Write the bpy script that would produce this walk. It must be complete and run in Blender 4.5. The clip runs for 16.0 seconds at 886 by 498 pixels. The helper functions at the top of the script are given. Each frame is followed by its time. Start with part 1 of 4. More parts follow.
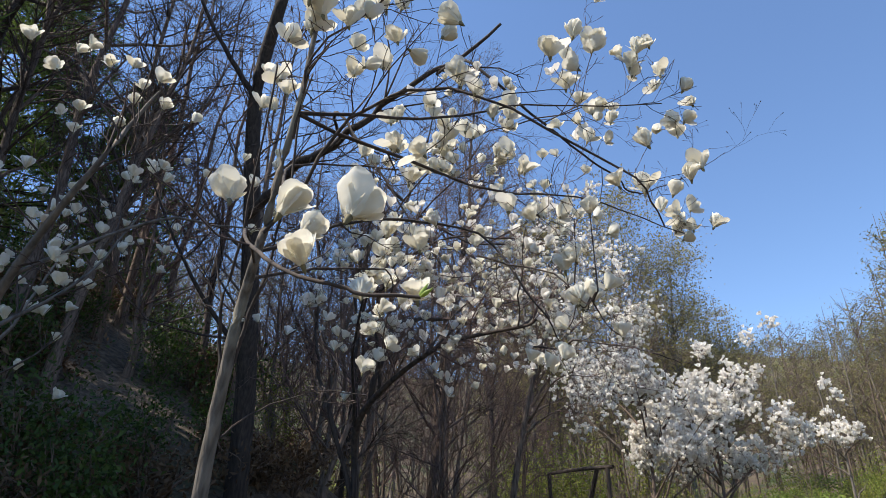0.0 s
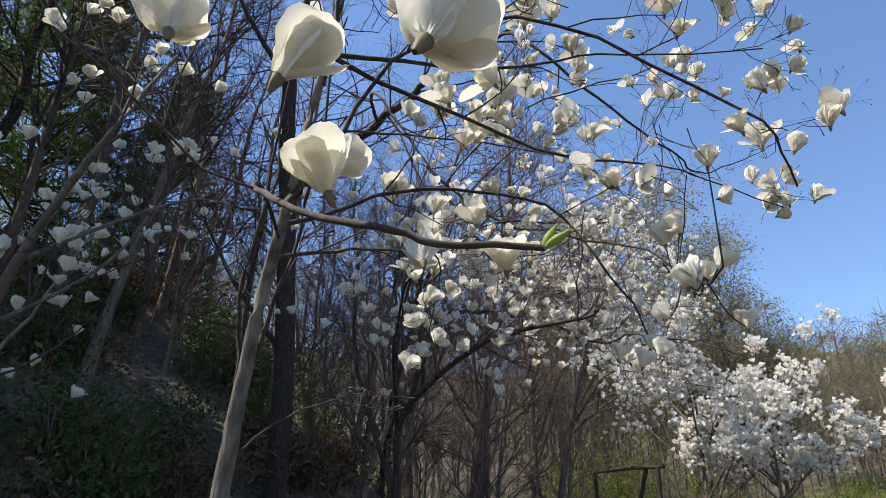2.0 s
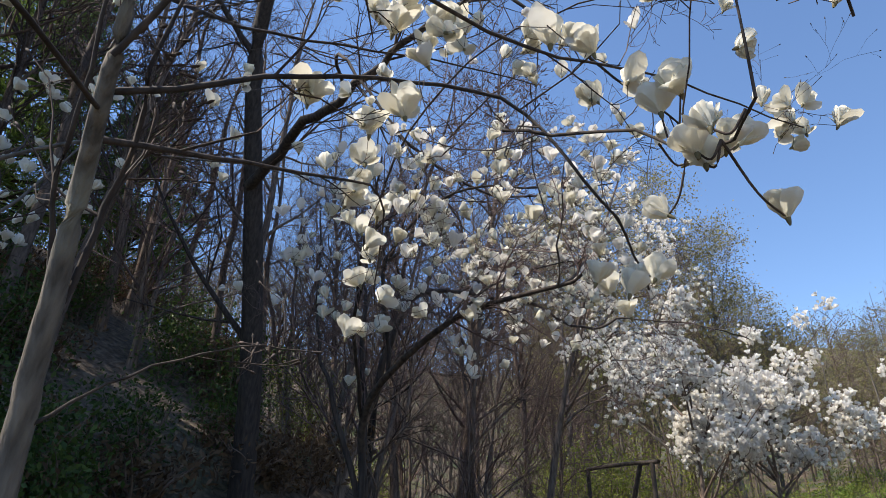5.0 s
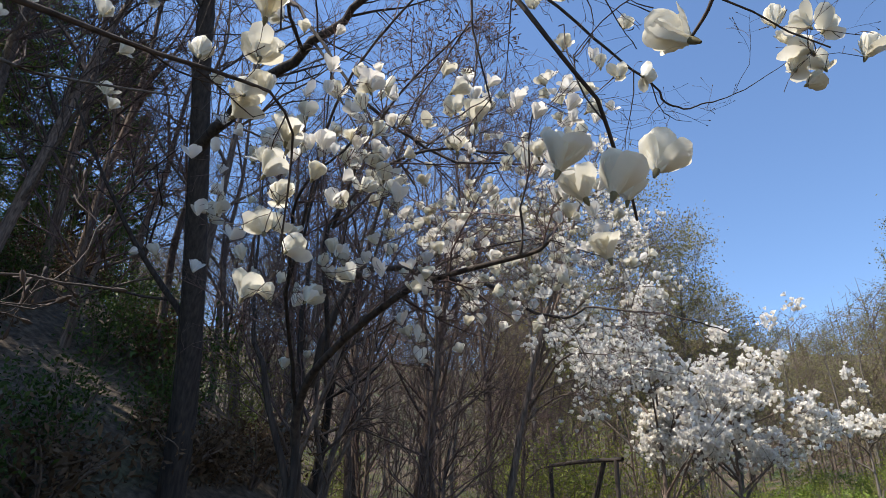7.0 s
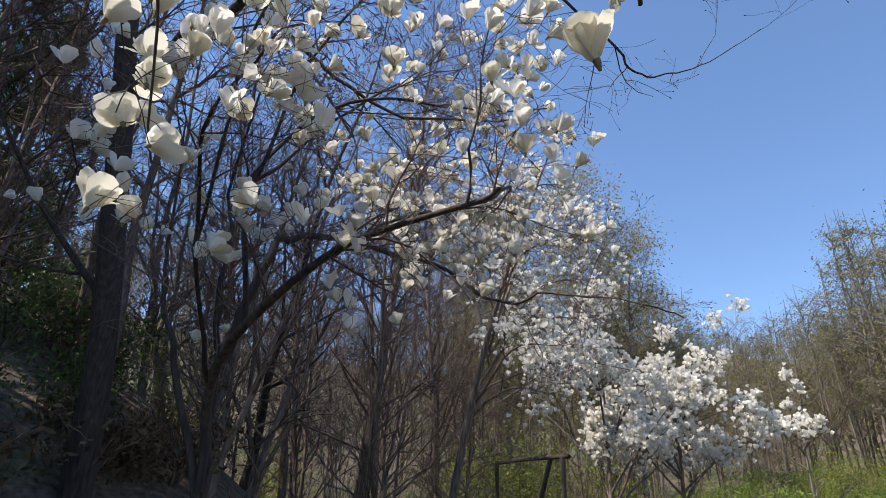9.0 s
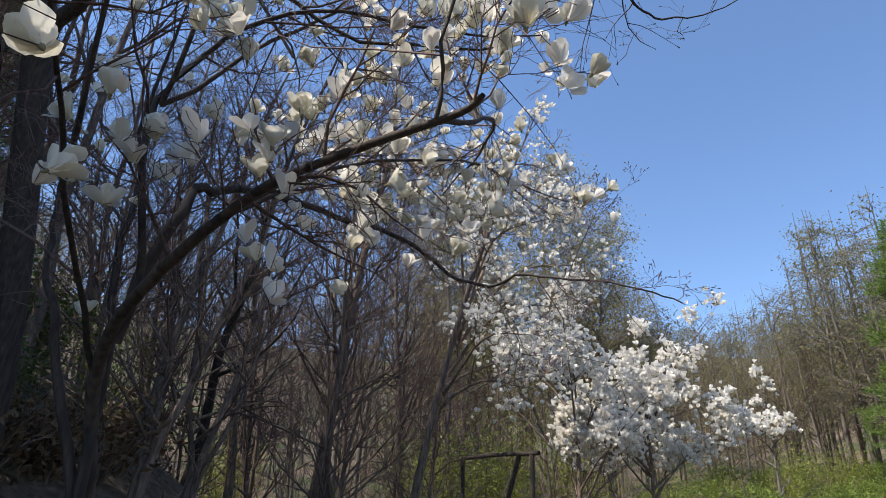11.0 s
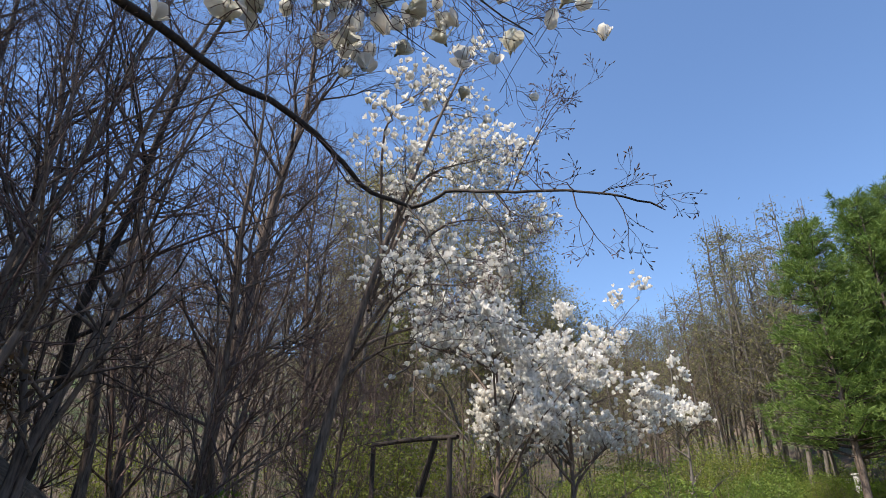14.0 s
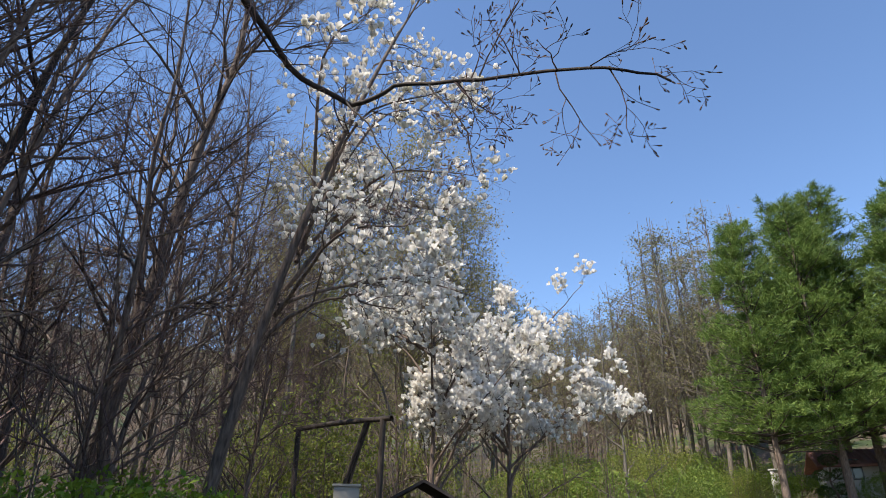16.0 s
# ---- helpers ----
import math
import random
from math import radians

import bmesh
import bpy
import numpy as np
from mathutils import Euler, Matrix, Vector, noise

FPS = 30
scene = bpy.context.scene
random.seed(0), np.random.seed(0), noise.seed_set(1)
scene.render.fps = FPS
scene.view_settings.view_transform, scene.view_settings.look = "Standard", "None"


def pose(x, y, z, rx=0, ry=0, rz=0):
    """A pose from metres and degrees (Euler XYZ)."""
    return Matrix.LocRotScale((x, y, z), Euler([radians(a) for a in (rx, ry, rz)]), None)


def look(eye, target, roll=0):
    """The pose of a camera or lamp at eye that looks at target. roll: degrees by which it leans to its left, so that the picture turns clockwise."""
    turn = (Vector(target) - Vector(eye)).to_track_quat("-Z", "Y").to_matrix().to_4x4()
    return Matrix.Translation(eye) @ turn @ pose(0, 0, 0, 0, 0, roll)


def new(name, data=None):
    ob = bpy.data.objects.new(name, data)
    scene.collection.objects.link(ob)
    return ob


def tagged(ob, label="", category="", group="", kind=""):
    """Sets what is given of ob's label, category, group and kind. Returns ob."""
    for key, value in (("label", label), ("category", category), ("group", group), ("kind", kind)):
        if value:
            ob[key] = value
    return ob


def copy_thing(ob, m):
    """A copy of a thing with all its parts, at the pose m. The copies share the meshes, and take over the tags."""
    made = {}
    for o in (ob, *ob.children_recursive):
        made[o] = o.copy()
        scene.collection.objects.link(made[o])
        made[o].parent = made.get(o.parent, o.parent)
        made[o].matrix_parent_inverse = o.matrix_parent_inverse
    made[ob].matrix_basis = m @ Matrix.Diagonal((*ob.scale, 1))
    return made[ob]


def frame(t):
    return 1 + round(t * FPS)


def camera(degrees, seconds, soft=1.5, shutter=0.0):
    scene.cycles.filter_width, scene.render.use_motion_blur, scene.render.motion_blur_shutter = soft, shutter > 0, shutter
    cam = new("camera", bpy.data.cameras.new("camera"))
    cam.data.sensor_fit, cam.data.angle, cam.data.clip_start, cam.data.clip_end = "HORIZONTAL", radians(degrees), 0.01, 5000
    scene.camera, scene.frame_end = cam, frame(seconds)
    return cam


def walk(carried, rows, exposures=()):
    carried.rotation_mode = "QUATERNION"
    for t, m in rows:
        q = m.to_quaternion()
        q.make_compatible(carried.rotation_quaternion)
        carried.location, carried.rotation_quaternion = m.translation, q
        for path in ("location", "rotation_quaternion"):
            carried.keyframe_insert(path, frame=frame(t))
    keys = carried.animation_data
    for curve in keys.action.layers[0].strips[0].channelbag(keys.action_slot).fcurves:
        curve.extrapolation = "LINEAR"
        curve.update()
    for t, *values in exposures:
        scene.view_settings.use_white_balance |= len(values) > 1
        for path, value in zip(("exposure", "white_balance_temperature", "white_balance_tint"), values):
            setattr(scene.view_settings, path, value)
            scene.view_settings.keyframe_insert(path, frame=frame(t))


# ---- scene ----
cam = camera(71.9, 16.0, soft=0.65)
PATH = [
    (0, (2.122, 1.920, 1.372), (1.625, 3.648, 2.249), 1.3),
    (0.5, (2.102, 2.061, 1.392), (1.560, 3.774, 2.269), 1.6),
    (1, (2.080, 2.130, 1.421), (1.485, 3.836, 2.280), 2.4),
    (1.5, (1.969, 2.262, 1.457), (1.361, 3.963, 2.314), 2.5),
    (2, (1.906, 2.330, 1.507), (1.293, 4.031, 2.364), 2.4),
    (2.5, (1.910, 2.406, 1.538), (1.292, 4.107, 2.392), 2.2),
    (3, (1.936, 2.532, 1.534), (1.313, 4.228, 2.393), 2.2),
    (3.5, (1.941, 2.624, 1.515), (1.318, 4.318, 2.375), 2.1),
    (4, (1.912, 2.730, 1.484), (1.296, 4.424, 2.353), 1.6),
    (6.3, (1.876, 3.451, 1.591), (1.326, 5.179, 2.435), 2.2),
    (6.5, (1.870, 3.511, 1.597), (1.328, 5.241, 2.441), 2.3),
    (7, (1.850, 3.649, 1.613), (1.343, 5.390, 2.458), 2.2),
    (7.5, (1.863, 3.803, 1.605), (1.400, 5.555, 2.450), 2.0),
    (8, (1.859, 3.952, 1.602), (1.424, 5.710, 2.451), 1.9),
    (8.5, (1.829, 4.084, 1.605), (1.431, 5.850, 2.454), 1.9),
    (9, (1.798, 4.206, 1.592), (1.440, 5.980, 2.443), 1.8),
    (9.2, (1.769, 4.266, 1.583), (1.434, 6.042, 2.440), 1.6),
    (11.3, (1.675, 5.194, 1.803), (1.427, 6.999, 2.628), 2.0),
    (11.5, (1.664, 5.290, 1.799), (1.434, 7.098, 2.624), 1.8),
    (12, (1.656, 5.557, 1.773), (1.464, 7.368, 2.600), 1.9),
    (12.5, (1.639, 5.831, 1.745), (1.487, 7.645, 2.572), 1.7),
    (13, (1.588, 6.104, 1.726), (1.475, 7.920, 2.557), 1.7),
    (13.5, (1.563, 6.345, 1.684), (1.507, 8.161, 2.520), 1.1),
    (14, (1.586, 6.579, 1.646), (1.576, 8.397, 2.482), 1.1),
    (14.5, (1.613, 6.861, 1.604), (1.647, 8.678, 2.440), 1.2),
    (15, (1.581, 7.109, 1.560), (1.645, 8.925, 2.395), 1.2),
    (15.5, (1.533, 7.411, 1.512), (1.649, 9.223, 2.350), 0.9),
    (16, (1.559, 7.692, 1.461), (1.754, 9.497, 2.300), 0.5),
]
walk(cam, [(t, look(eye, target, roll)) for t, eye, target, roll in PATH], [(0, 0.76, 6700, 11), (16, 0.76, 6700, 11)])

# ---- world, sun, exposure ----
SUN_AZ, SUN_EL = 243.0, 54.0   # degrees: clockwise from +y, above the horizon
world = bpy.data.worlds.new("sky")
scene.world = world
world.use_nodes = True
wn = world.node_tree
sky = wn.nodes.new("ShaderNodeTexSky")
sky.sky_type = "NISHITA"
sky.sun_disc = False
sky.sun_elevation, sky.sun_rotation = radians(SUN_EL), radians(SUN_AZ)
sky.air_density, sky.dust_density, sky.ozone_density = 1.0, 0.0, 6.0
wn.links.new(sky.outputs["Color"], wn.nodes["Background"].inputs["Color"])
wn.nodes["Background"].inputs["Strength"].default_value = 0.145
sun = new("sun", bpy.data.lights.new("sun", "SUN"))
sun.data.energy, sun.data.angle, sun.data.color = 5.0, radians(0.6), (1.0, 0.94, 0.84)
sa, se = radians(SUN_AZ), radians(SUN_EL)
sun.matrix_world = look((20 * math.sin(sa) * math.cos(se), 20 * math.cos(sa) * math.cos(se), 20 * math.sin(se)), (0, 0, 0))


# ---- materials ----
def material(name):
    m = bpy.data.materials.new(name)
    m.use_nodes = True
    return m, m.node_tree.nodes, m.node_tree.links, m.node_tree.nodes["Principled BSDF"]


def noise_node(nodes, links, scale, detail=4.0, stretch=(1, 1, 1), coord="Object"):
    tc = nodes.new("ShaderNodeTexCoord")
    mp = nodes.new("ShaderNodeMapping")
    mp.inputs["Scale"].default_value = stretch
    nz = nodes.new("ShaderNodeTexNoise")
    nz.inputs["Scale"].default_value, nz.inputs["Detail"].default_value = scale, detail
    links.new(tc.outputs[coord], mp.inputs["Vector"])
    links.new(mp.outputs["Vector"], nz.inputs["Vector"])
    return nz


def ramp_node(nodes, links, source, stops):
    r = nodes.new("ShaderNodeValToRGB")
    els = r.color_ramp.elements
    while len(els) < len(stops):
        els.new(0.5)
    for e, (p, c) in zip(els, stops):
        e.position, e.color = p, (*c, 1)
    links.new(source, r.inputs["Fac"])
    return r


def mixed(nodes, links, fac, a, b, mode="MIX"):
    m = nodes.new("ShaderNodeMix")
    m.data_type, m.blend_type = "RGBA", mode
    if isinstance(fac, float):
        m.inputs[0].default_value = fac
    else:
        links.new(fac, m.inputs[0])
    for k, v in ((6, a), (7, b)):
        if isinstance(v, tuple):
            m.inputs[k].default_value = (*v, 1)
        else:
            links.new(v, m.inputs[k])
    return m.outputs[2]


def bark(name, dark, light, scale=6.0, rough=0.9, bump=0.5, lichen=None):
    m, n, l, b = material(name)
    fine = noise_node(n, l, scale * 5, 6, (1, 1, 0.18))
    broad = noise_node(n, l, scale * 0.5, 3)
    c = ramp_node(n, l, fine.outputs["Fac"], [(0.3, dark), (0.7, light)]).outputs["Color"]
    if lichen:
        spots = ramp_node(n, l, broad.outputs["Fac"], [(0.5, (0, 0, 0)), (0.66, (1, 1, 1))])
        c = mixed(n, l, spots.outputs["Color"], c, lichen)
    info = n.new("ShaderNodeObjectInfo")
    tone = ramp_node(n, l, info.outputs["Random"], [(0.0, (0.75, 0.75, 0.75)), (1.0, (1.2, 1.15, 1.1))])
    c = mixed(n, l, 1.0, c, tone.outputs["Color"], "MULTIPLY")
    l.new(c, b.inputs["Base Color"])
    b.inputs["Roughness"].default_value = rough
    bp = n.new("ShaderNodeBump")
    bp.inputs["Strength"].default_value, bp.inputs["Distance"].default_value = bump, 0.02
    l.new(fine.outputs["Fac"], bp.inputs["Height"])
    l.new(bp.outputs["Normal"], b.inputs["Normal"])
    return m


def leafy(name, a, b_, translucent=0.35, rough=0.6, scale=1.5):
    """Thin plant tissue: light passes through it as well as off it."""
    m, n, l, b = material(name)
    isl = n.new("ShaderNodeNewGeometry")
    nz = noise_node(n, l, scale, 3)
    add = n.new("ShaderNodeMath")
    add.operation = "ADD"
    half = n.new("ShaderNodeMath")
    half.operation, half.inputs[1].default_value = "MULTIPLY", 0.5
    l.new(isl.outputs["Random Per Island"], add.inputs[0])
    l.new(nz.outputs["Fac"], add.inputs[1])
    l.new(add.outputs[0], half.inputs[0])
    c = ramp_node(n, l, half.outputs[0], [(0.25, a), (0.75, b_)]).outputs["Color"]
    l.new(c, b.inputs["Base Color"])
    b.inputs["Roughness"].default_value = rough
    b.inputs["Specular IOR Level"].default_value = 0.25
    tr = n.new("ShaderNodeBsdfTranslucent")
    l.new(c, tr.inputs["Color"])
    mx = n.new("ShaderNodeMixShader")
    mx.inputs["Fac"].default_value = translucent
    l.new(b.outputs["BSDF"], mx.inputs[1])
    l.new(tr.outputs["BSDF"], mx.inputs[2])
    l.new(mx.outputs["Shader"], n["Material Output"].inputs["Surface"])
    return m


BARK_DARK = bark("dark_bark", (0.018, 0.013, 0.011), (0.070, 0.053, 0.043))
BARK_BROWN = bark("brown_bark", (0.060, 0.042, 0.034), (0.230, 0.172, 0.138))
BARK_PALE = bark("pale_bark", (0.070, 0.058, 0.046), (0.240, 0.205, 0.165), 8.0, bump=0.9, lichen=(0.26, 0.245, 0.20))
BARK_GREY = bark("grey_bark", (0.065, 0.056, 0.048), (0.200, 0.175, 0.150), 5.0)
TWIG_DARK = bark("dark_twig", (0.028, 0.019, 0.016), (0.105, 0.076, 0.063), 10.0, bump=0.2)
TWIG_PALE = bark("pale_twig", (0.095, 0.074, 0.058), (0.26, 0.21, 0.165), 10.0, bump=0.2)
TWIG_RED = bark("red_brown_twig", (0.055, 0.035, 0.032), (0.19, 0.125, 0.115), 10.0, bump=0.2)
PETAL = leafy("petal", (0.72, 0.68, 0.56), (0.86, 0.84, 0.76), 0.42, 0.5, 14.0)
PETAL_FAR = leafy("petal_far", (0.80, 0.76, 0.70), (0.92, 0.90, 0.86), 0.4, 0.6, 4.0)
BUD_SCALE = leafy("bud_scale", (0.10, 0.085, 0.05), (0.20, 0.17, 0.09), 0.1, 0.7, 20.0)
GREEN_BUD = leafy("green_bud", (0.20, 0.30, 0.06), (0.34, 0.42, 0.10), 0.35, 0.5, 20.0)
NEEDLE = leafy("needles", (0.06, 0.115, 0.02), (0.19, 0.26, 0.06), 0.3, 0.55, 0.35)
SPRING_LEAF = leafy("spring_leaf", (0.115, 0.150, 0.030), (0.27, 0.29, 0.06), 0.45, 0.55, 0.5)
SHRUB_LEAF = leafy("shrub_leaf", (0.030, 0.062, 0.014), (0.10, 0.15, 0.033), 0.35, 0.5, 0.9)
HEDGE_LEAF = leafy("hedge_leaf", (0.09, 0.16, 0.015), (0.24, 0.34, 0.04), 0.4, 0.5, 1.2)
BUDDING = leafy("budding_haze", (0.13, 0.14, 0.055), (0.30, 0.27, 0.12), 0.4, 0.7, 0.2)
EDGE_LEAF = leafy("edge_leaf", (0.075, 0.125, 0.022), (0.21, 0.28, 0.055), 0.4, 0.5, 0.9)
OLIVE_BUD = leafy("olive_bud", (0.17, 0.155, 0.065), (0.34, 0.30, 0.125), 0.4, 0.7, 0.3)
DRY_LEAF = leafy("dry_leaf", (0.07, 0.042, 0.025), (0.18, 0.115, 0.065), 0.15, 0.8, 1.0)


# ---- mesh tools ----
def smooth(points, per=5):
    """A rounded line through a few points."""
    p = np.asarray(points, float)
    q = np.vstack([2 * p[0] - p[1], p, 2 * p[-1] - p[-2]])
    out = []
    for i in range(1, len(q) - 2):
        for t in np.linspace(0, 1, per, endpoint=False):
            a, b, c, d = q[i - 1], q[i], q[i + 1], q[i + 2]
            out.append(0.5 * (2 * b + (c - a) * t + (2 * a - 5 * b + 4 * c - d) * t * t + (3 * b - a - 3 * c + d) * t ** 3))
    out.append(p[-1])
    return np.array(out)


class Shape:
    """Collects vertices and faces of one mesh."""

    def __init__(self):
        self.v, self.fa, self.n, self.slots = [], [], 0, []

    @property
    def f(self):
        return np.vstack(self.fa)

    def add(self, verts, faces, slot=0):
        self.v.append(np.asarray(verts, float))
        faces = np.asarray(faces) + self.n
        self.fa.append(faces)
        self.slots.append(np.full(len(faces), slot))
        self.n += len(verts)

    def tubes(self, lines, sides=3):
        """Many thin tubes at once, given as (points, radii, ...)."""
        by = {}
        for o in lines:
            by.setdefault(len(o[0]), []).append(o)
        for k, group in by.items():
            pts = np.array([o[0] for o in group], float)
            rad = np.array([o[1] for o in group], float)
            tan = np.gradient(pts, axis=1)
            tan /= np.linalg.norm(tan, axis=2)[..., None] + 1e-9
            ref = np.where(np.abs(tan[..., 2:3]) > 0.9, [1.0, 0, 0], [0, 0, 1.0])
            u = np.cross(tan, ref)
            u /= np.linalg.norm(u, axis=2)[..., None] + 1e-9
            w = np.cross(tan, u)
            a = np.linspace(0, 2 * math.pi, sides, endpoint=False)
            ring = np.cos(a)[:, None] * u[:, :, None] + np.sin(a)[:, None] * w[:, :, None]
            verts = (pts[:, :, None] + ring * rad[:, :, None, None]).reshape(-1, 3)
            g = np.arange(len(group))[:, None, None] * k * sides
            i = np.arange(k - 1)[None, :, None] * sides
            j = np.arange(sides)[None, None]
            j2 = (j + 1) % sides
            self.add(verts, np.stack([g + i + j, g + i + j2, g + i + sides + j2, g + i + sides + j], -1).reshape(-1, 4))

    def tube(self, pts, radii, sides=5, slot=0):
        pts = np.asarray(pts, float)
        k = len(pts)
        tan = np.gradient(pts, axis=0)
        tan /= np.linalg.norm(tan, axis=1)[:, None] + 1e-9
        ref = np.where(np.abs(tan[:, 2:3]) > 0.9, [[1.0, 0, 0]], [[0, 0, 1.0]])
        u = np.cross(tan, ref)
        u /= np.linalg.norm(u, axis=1)[:, None] + 1e-9
        w = np.cross(tan, u)
        a = np.linspace(0, 2 * math.pi, sides, endpoint=False)
        ring = np.cos(a)[None, :, None] * u[:, None] + np.sin(a)[None, :, None] * w[:, None]
        verts = (pts[:, None] + ring * np.asarray(radii)[:, None, None]).reshape(-1, 3)
        i = np.arange(k - 1)[:, None] * sides
        j = np.arange(sides)[None]
        j2 = (j + 1) % sides
        faces = np.stack([i + j, i + j2, i + sides + j2, i + sides + j], -1).reshape(-1, 4)
        self.add(verts, faces, slot)

    def mesh(self, name, mats, shade=True):
        me = bpy.data.meshes.new(name)
        if self.v:
            verts, width = np.vstack(self.v), self.fa[0].shape[1]
            faces = self.f
            me.vertices.add(len(verts))
            me.vertices.foreach_set("co", verts.astype(np.float32).ravel())
            me.loops.add(faces.size)
            me.loops.foreach_set("vertex_index", faces.astype(np.int32).ravel())
            me.polygons.add(len(faces))
            me.polygons.foreach_set("loop_start", np.arange(0, faces.size, width, dtype=np.int32))
        for m in mats:
            me.materials.append(m)
        if len(mats) > 1:
            me.polygons.foreach_set("material_index", np.concatenate(self.slots).astype(np.int32))
        if shade:
            me.polygons.foreach_set("use_smooth", [True] * len(me.polygons))
        me.update(calc_edges=True)
        return me


def part(name, data, parent, label="", kind=""):
    ob = new(name, data)
    ob.parent = parent
    return tagged(ob, label, kind=kind)


def spray(rng, pts, radii, count, reach, lift, level, tips, out, wobble=0.18, start=0.25, fan=1.0):
    """Side shoots along a limb, with shoots of their own; out takes (points, radii, level), tips the ends."""
    for _ in range(count):
        s = start + (1 - start) * rng.random() ** 0.8
        i = min(int(s * (len(pts) - 1)), len(pts) - 2)
        f = s * (len(pts) - 1) - i
        base = pts[i] * (1 - f) + pts[i + 1] * f
        along = pts[i + 1] - pts[i]
        along /= np.linalg.norm(along) + 1e-9
        side = rng.normal(size=3)
        side -= along * (side @ along)
        side /= np.linalg.norm(side) + 1e-9
        way = along * (0.55 + 0.3 * rng.random()) + side * 0.8 * fan + np.array([0, 0, lift])
        way /= np.linalg.norm(way)
        length = reach * (0.45 + 0.75 * rng.random()) * (1.15 - 0.5 * s)
        k = 4 if level > 0 else 3
        line = [base]
        for j in range(k):
            way = way + rng.normal(size=3) * wobble + np.array([0, 0, lift * 0.25])
            way /= np.linalg.norm(way)
            line.append(line[-1] + way * length / k)
        line = np.array(line)
        r0 = min(radii[i] * 0.62, 0.012 * length + 0.0025)
        rr = np.linspace(r0, max(r0 * 0.35, 0.0017), k + 1)
        out.append((line, rr, level))
        if level > 0:
            spray(rng, line, rr, max(2, int(count * 0.55)) if count < 12 else 6, reach * 0.5, lift, level - 1, tips, out, wobble, 0.2, fan)
        tips.append((line[-1], way))


# ---- blossoms ----
def petal_grid(length, width, cup, flare, nu=5, nv=7):
    """One tepal standing on the origin, bowl side towards +x's axis."""
    verts = []
    for j in range(nv):
        v = 1 - (1 - j / (nv - 1)) ** 1.3
        half = width * 0.5 * (0.22 + 1.15 * v ** 0.85) * (1 - 0.74 * v ** 6)
        out = cup * math.sin(v * math.pi * 0.62) + flare * v ** 2.2
        for i in range(nu):
            u = i / (nu - 1) * 2 - 1
            verts.append((out - 0.55 * half * u * u * (1 - 0.6 * v), half * u, length * v * (1 - 0.25 * flare * v / max(length, 0.01))))
    faces = [(j * nu + i, j * nu + i + 1, (j + 1) * nu + i + 1, (j + 1) * nu + i) for j in range(nv - 1) for i in range(nu - 1)]
    return np.array(verts), np.array(faces)


def blossom_mesh(seed, openness, tepals=9, fine=True):
    rng = np.random.default_rng(seed)
    s = Shape()
    for k in range(tepals):
        ring = k * 3 // tepals
        o = openness * (0.25, 0.75, 1.25)[ring] + rng.normal() * 0.10 * (1 + ring)
        v, f = petal_grid(0.080 + 0.014 * rng.random(), 0.066 + 0.018 * rng.random(), 0.027 + 0.012 * o,
                          0.075 * o, *((5, 8) if fine else (3, 4)))
        v[:, 0] += 0.004
        if fine:
            v += 0.0022 * np.sin(v[:, [1, 2, 0]] * 190 + rng.random(3) * 6)
        a = k * 2.4 + rng.normal() * 0.25
        t = rng.normal() * 0.10
        c, d = math.cos(a), math.sin(a)
        v = v @ np.array([[math.cos(t), 0, -math.sin(t)], [0, 1, 0], [math.sin(t), 0, math.cos(t)]])
        s.add(v @ np.array([[c, d, 0], [-d, c, 0], [0, 0, 1]]), f)
    if fine:
        s.tube([(0, 0, -0.022), (0, 0, -0.012), (0, 0, 0.0), (0, 0, 0.008)], [0.003, 0.007, 0.009, 0.004], 7, 1)
    return s


BLOSSOM_SHAPES = [blossom_mesh(3 + i, o) for i, o in enumerate((0.04, 0.14, 0.26, 0.4, 0.6))]
BLOSSOMS = [s.mesh("blossom", [PETAL, BUD_SCALE]) for s in BLOSSOM_SHAPES]


def hero_blossom(seed, openness, tepals=9):
    """A blossom seen close by: a bud base and tepals that are pieces of their own."""
    rng = np.random.default_rng(seed)
    base = Shape()
    base.tube([(0, 0, -0.026), (0, 0, -0.014), (0, 0, -0.002), (0, 0, 0.008)], [0.003, 0.007, 0.009, 0.004], 9)
    petals = []
    for k in range(tepals):
        o = openness * (0.2, 0.75, 1.4)[k * 3 // tepals] + rng.normal() * 0.10 * (1 + k * 3 // tepals)
        v, f = petal_grid(0.080 + 0.016 * rng.random(), 0.070 + 0.018 * rng.random(), 0.026 + 0.014 * o, 0.070 * o, 9, 13)
        v[:, 0] += 0.003
        ph = rng.random(3) * 6
        v += 0.0016 * np.sin(v[:, [1, 2, 0]] * 150 + ph) + 0.0008 * np.sin(v[:, [2, 0, 1]] * 420 + ph)
        a, t = k * 2.4 + rng.normal() * 0.25, rng.normal() * 0.12
        c, d = math.cos(a), math.sin(a)
        v = v @ np.array([[math.cos(t), 0, -math.sin(t)], [0, 1, 0], [math.sin(t), 0, math.cos(t)]])
        s = Shape()
        s.add(v @ np.array([[c, d, 0], [-d, c, 0], [0, 0, 1]]), f)
        petals.append(s.mesh("petal", [PETAL]))
    return base.mesh("blossom", [BUD_SCALE]), petals


HEROES = [hero_blossom(50 + i, o) for i, o in enumerate((0.10, 0.22, 0.36, 0.55))]
SMALL_BLOSSOMS = [blossom_mesh(30 + i, o, 6, False) for i, o in enumerate((0.08, 0.2, 0.38, 0.6))]


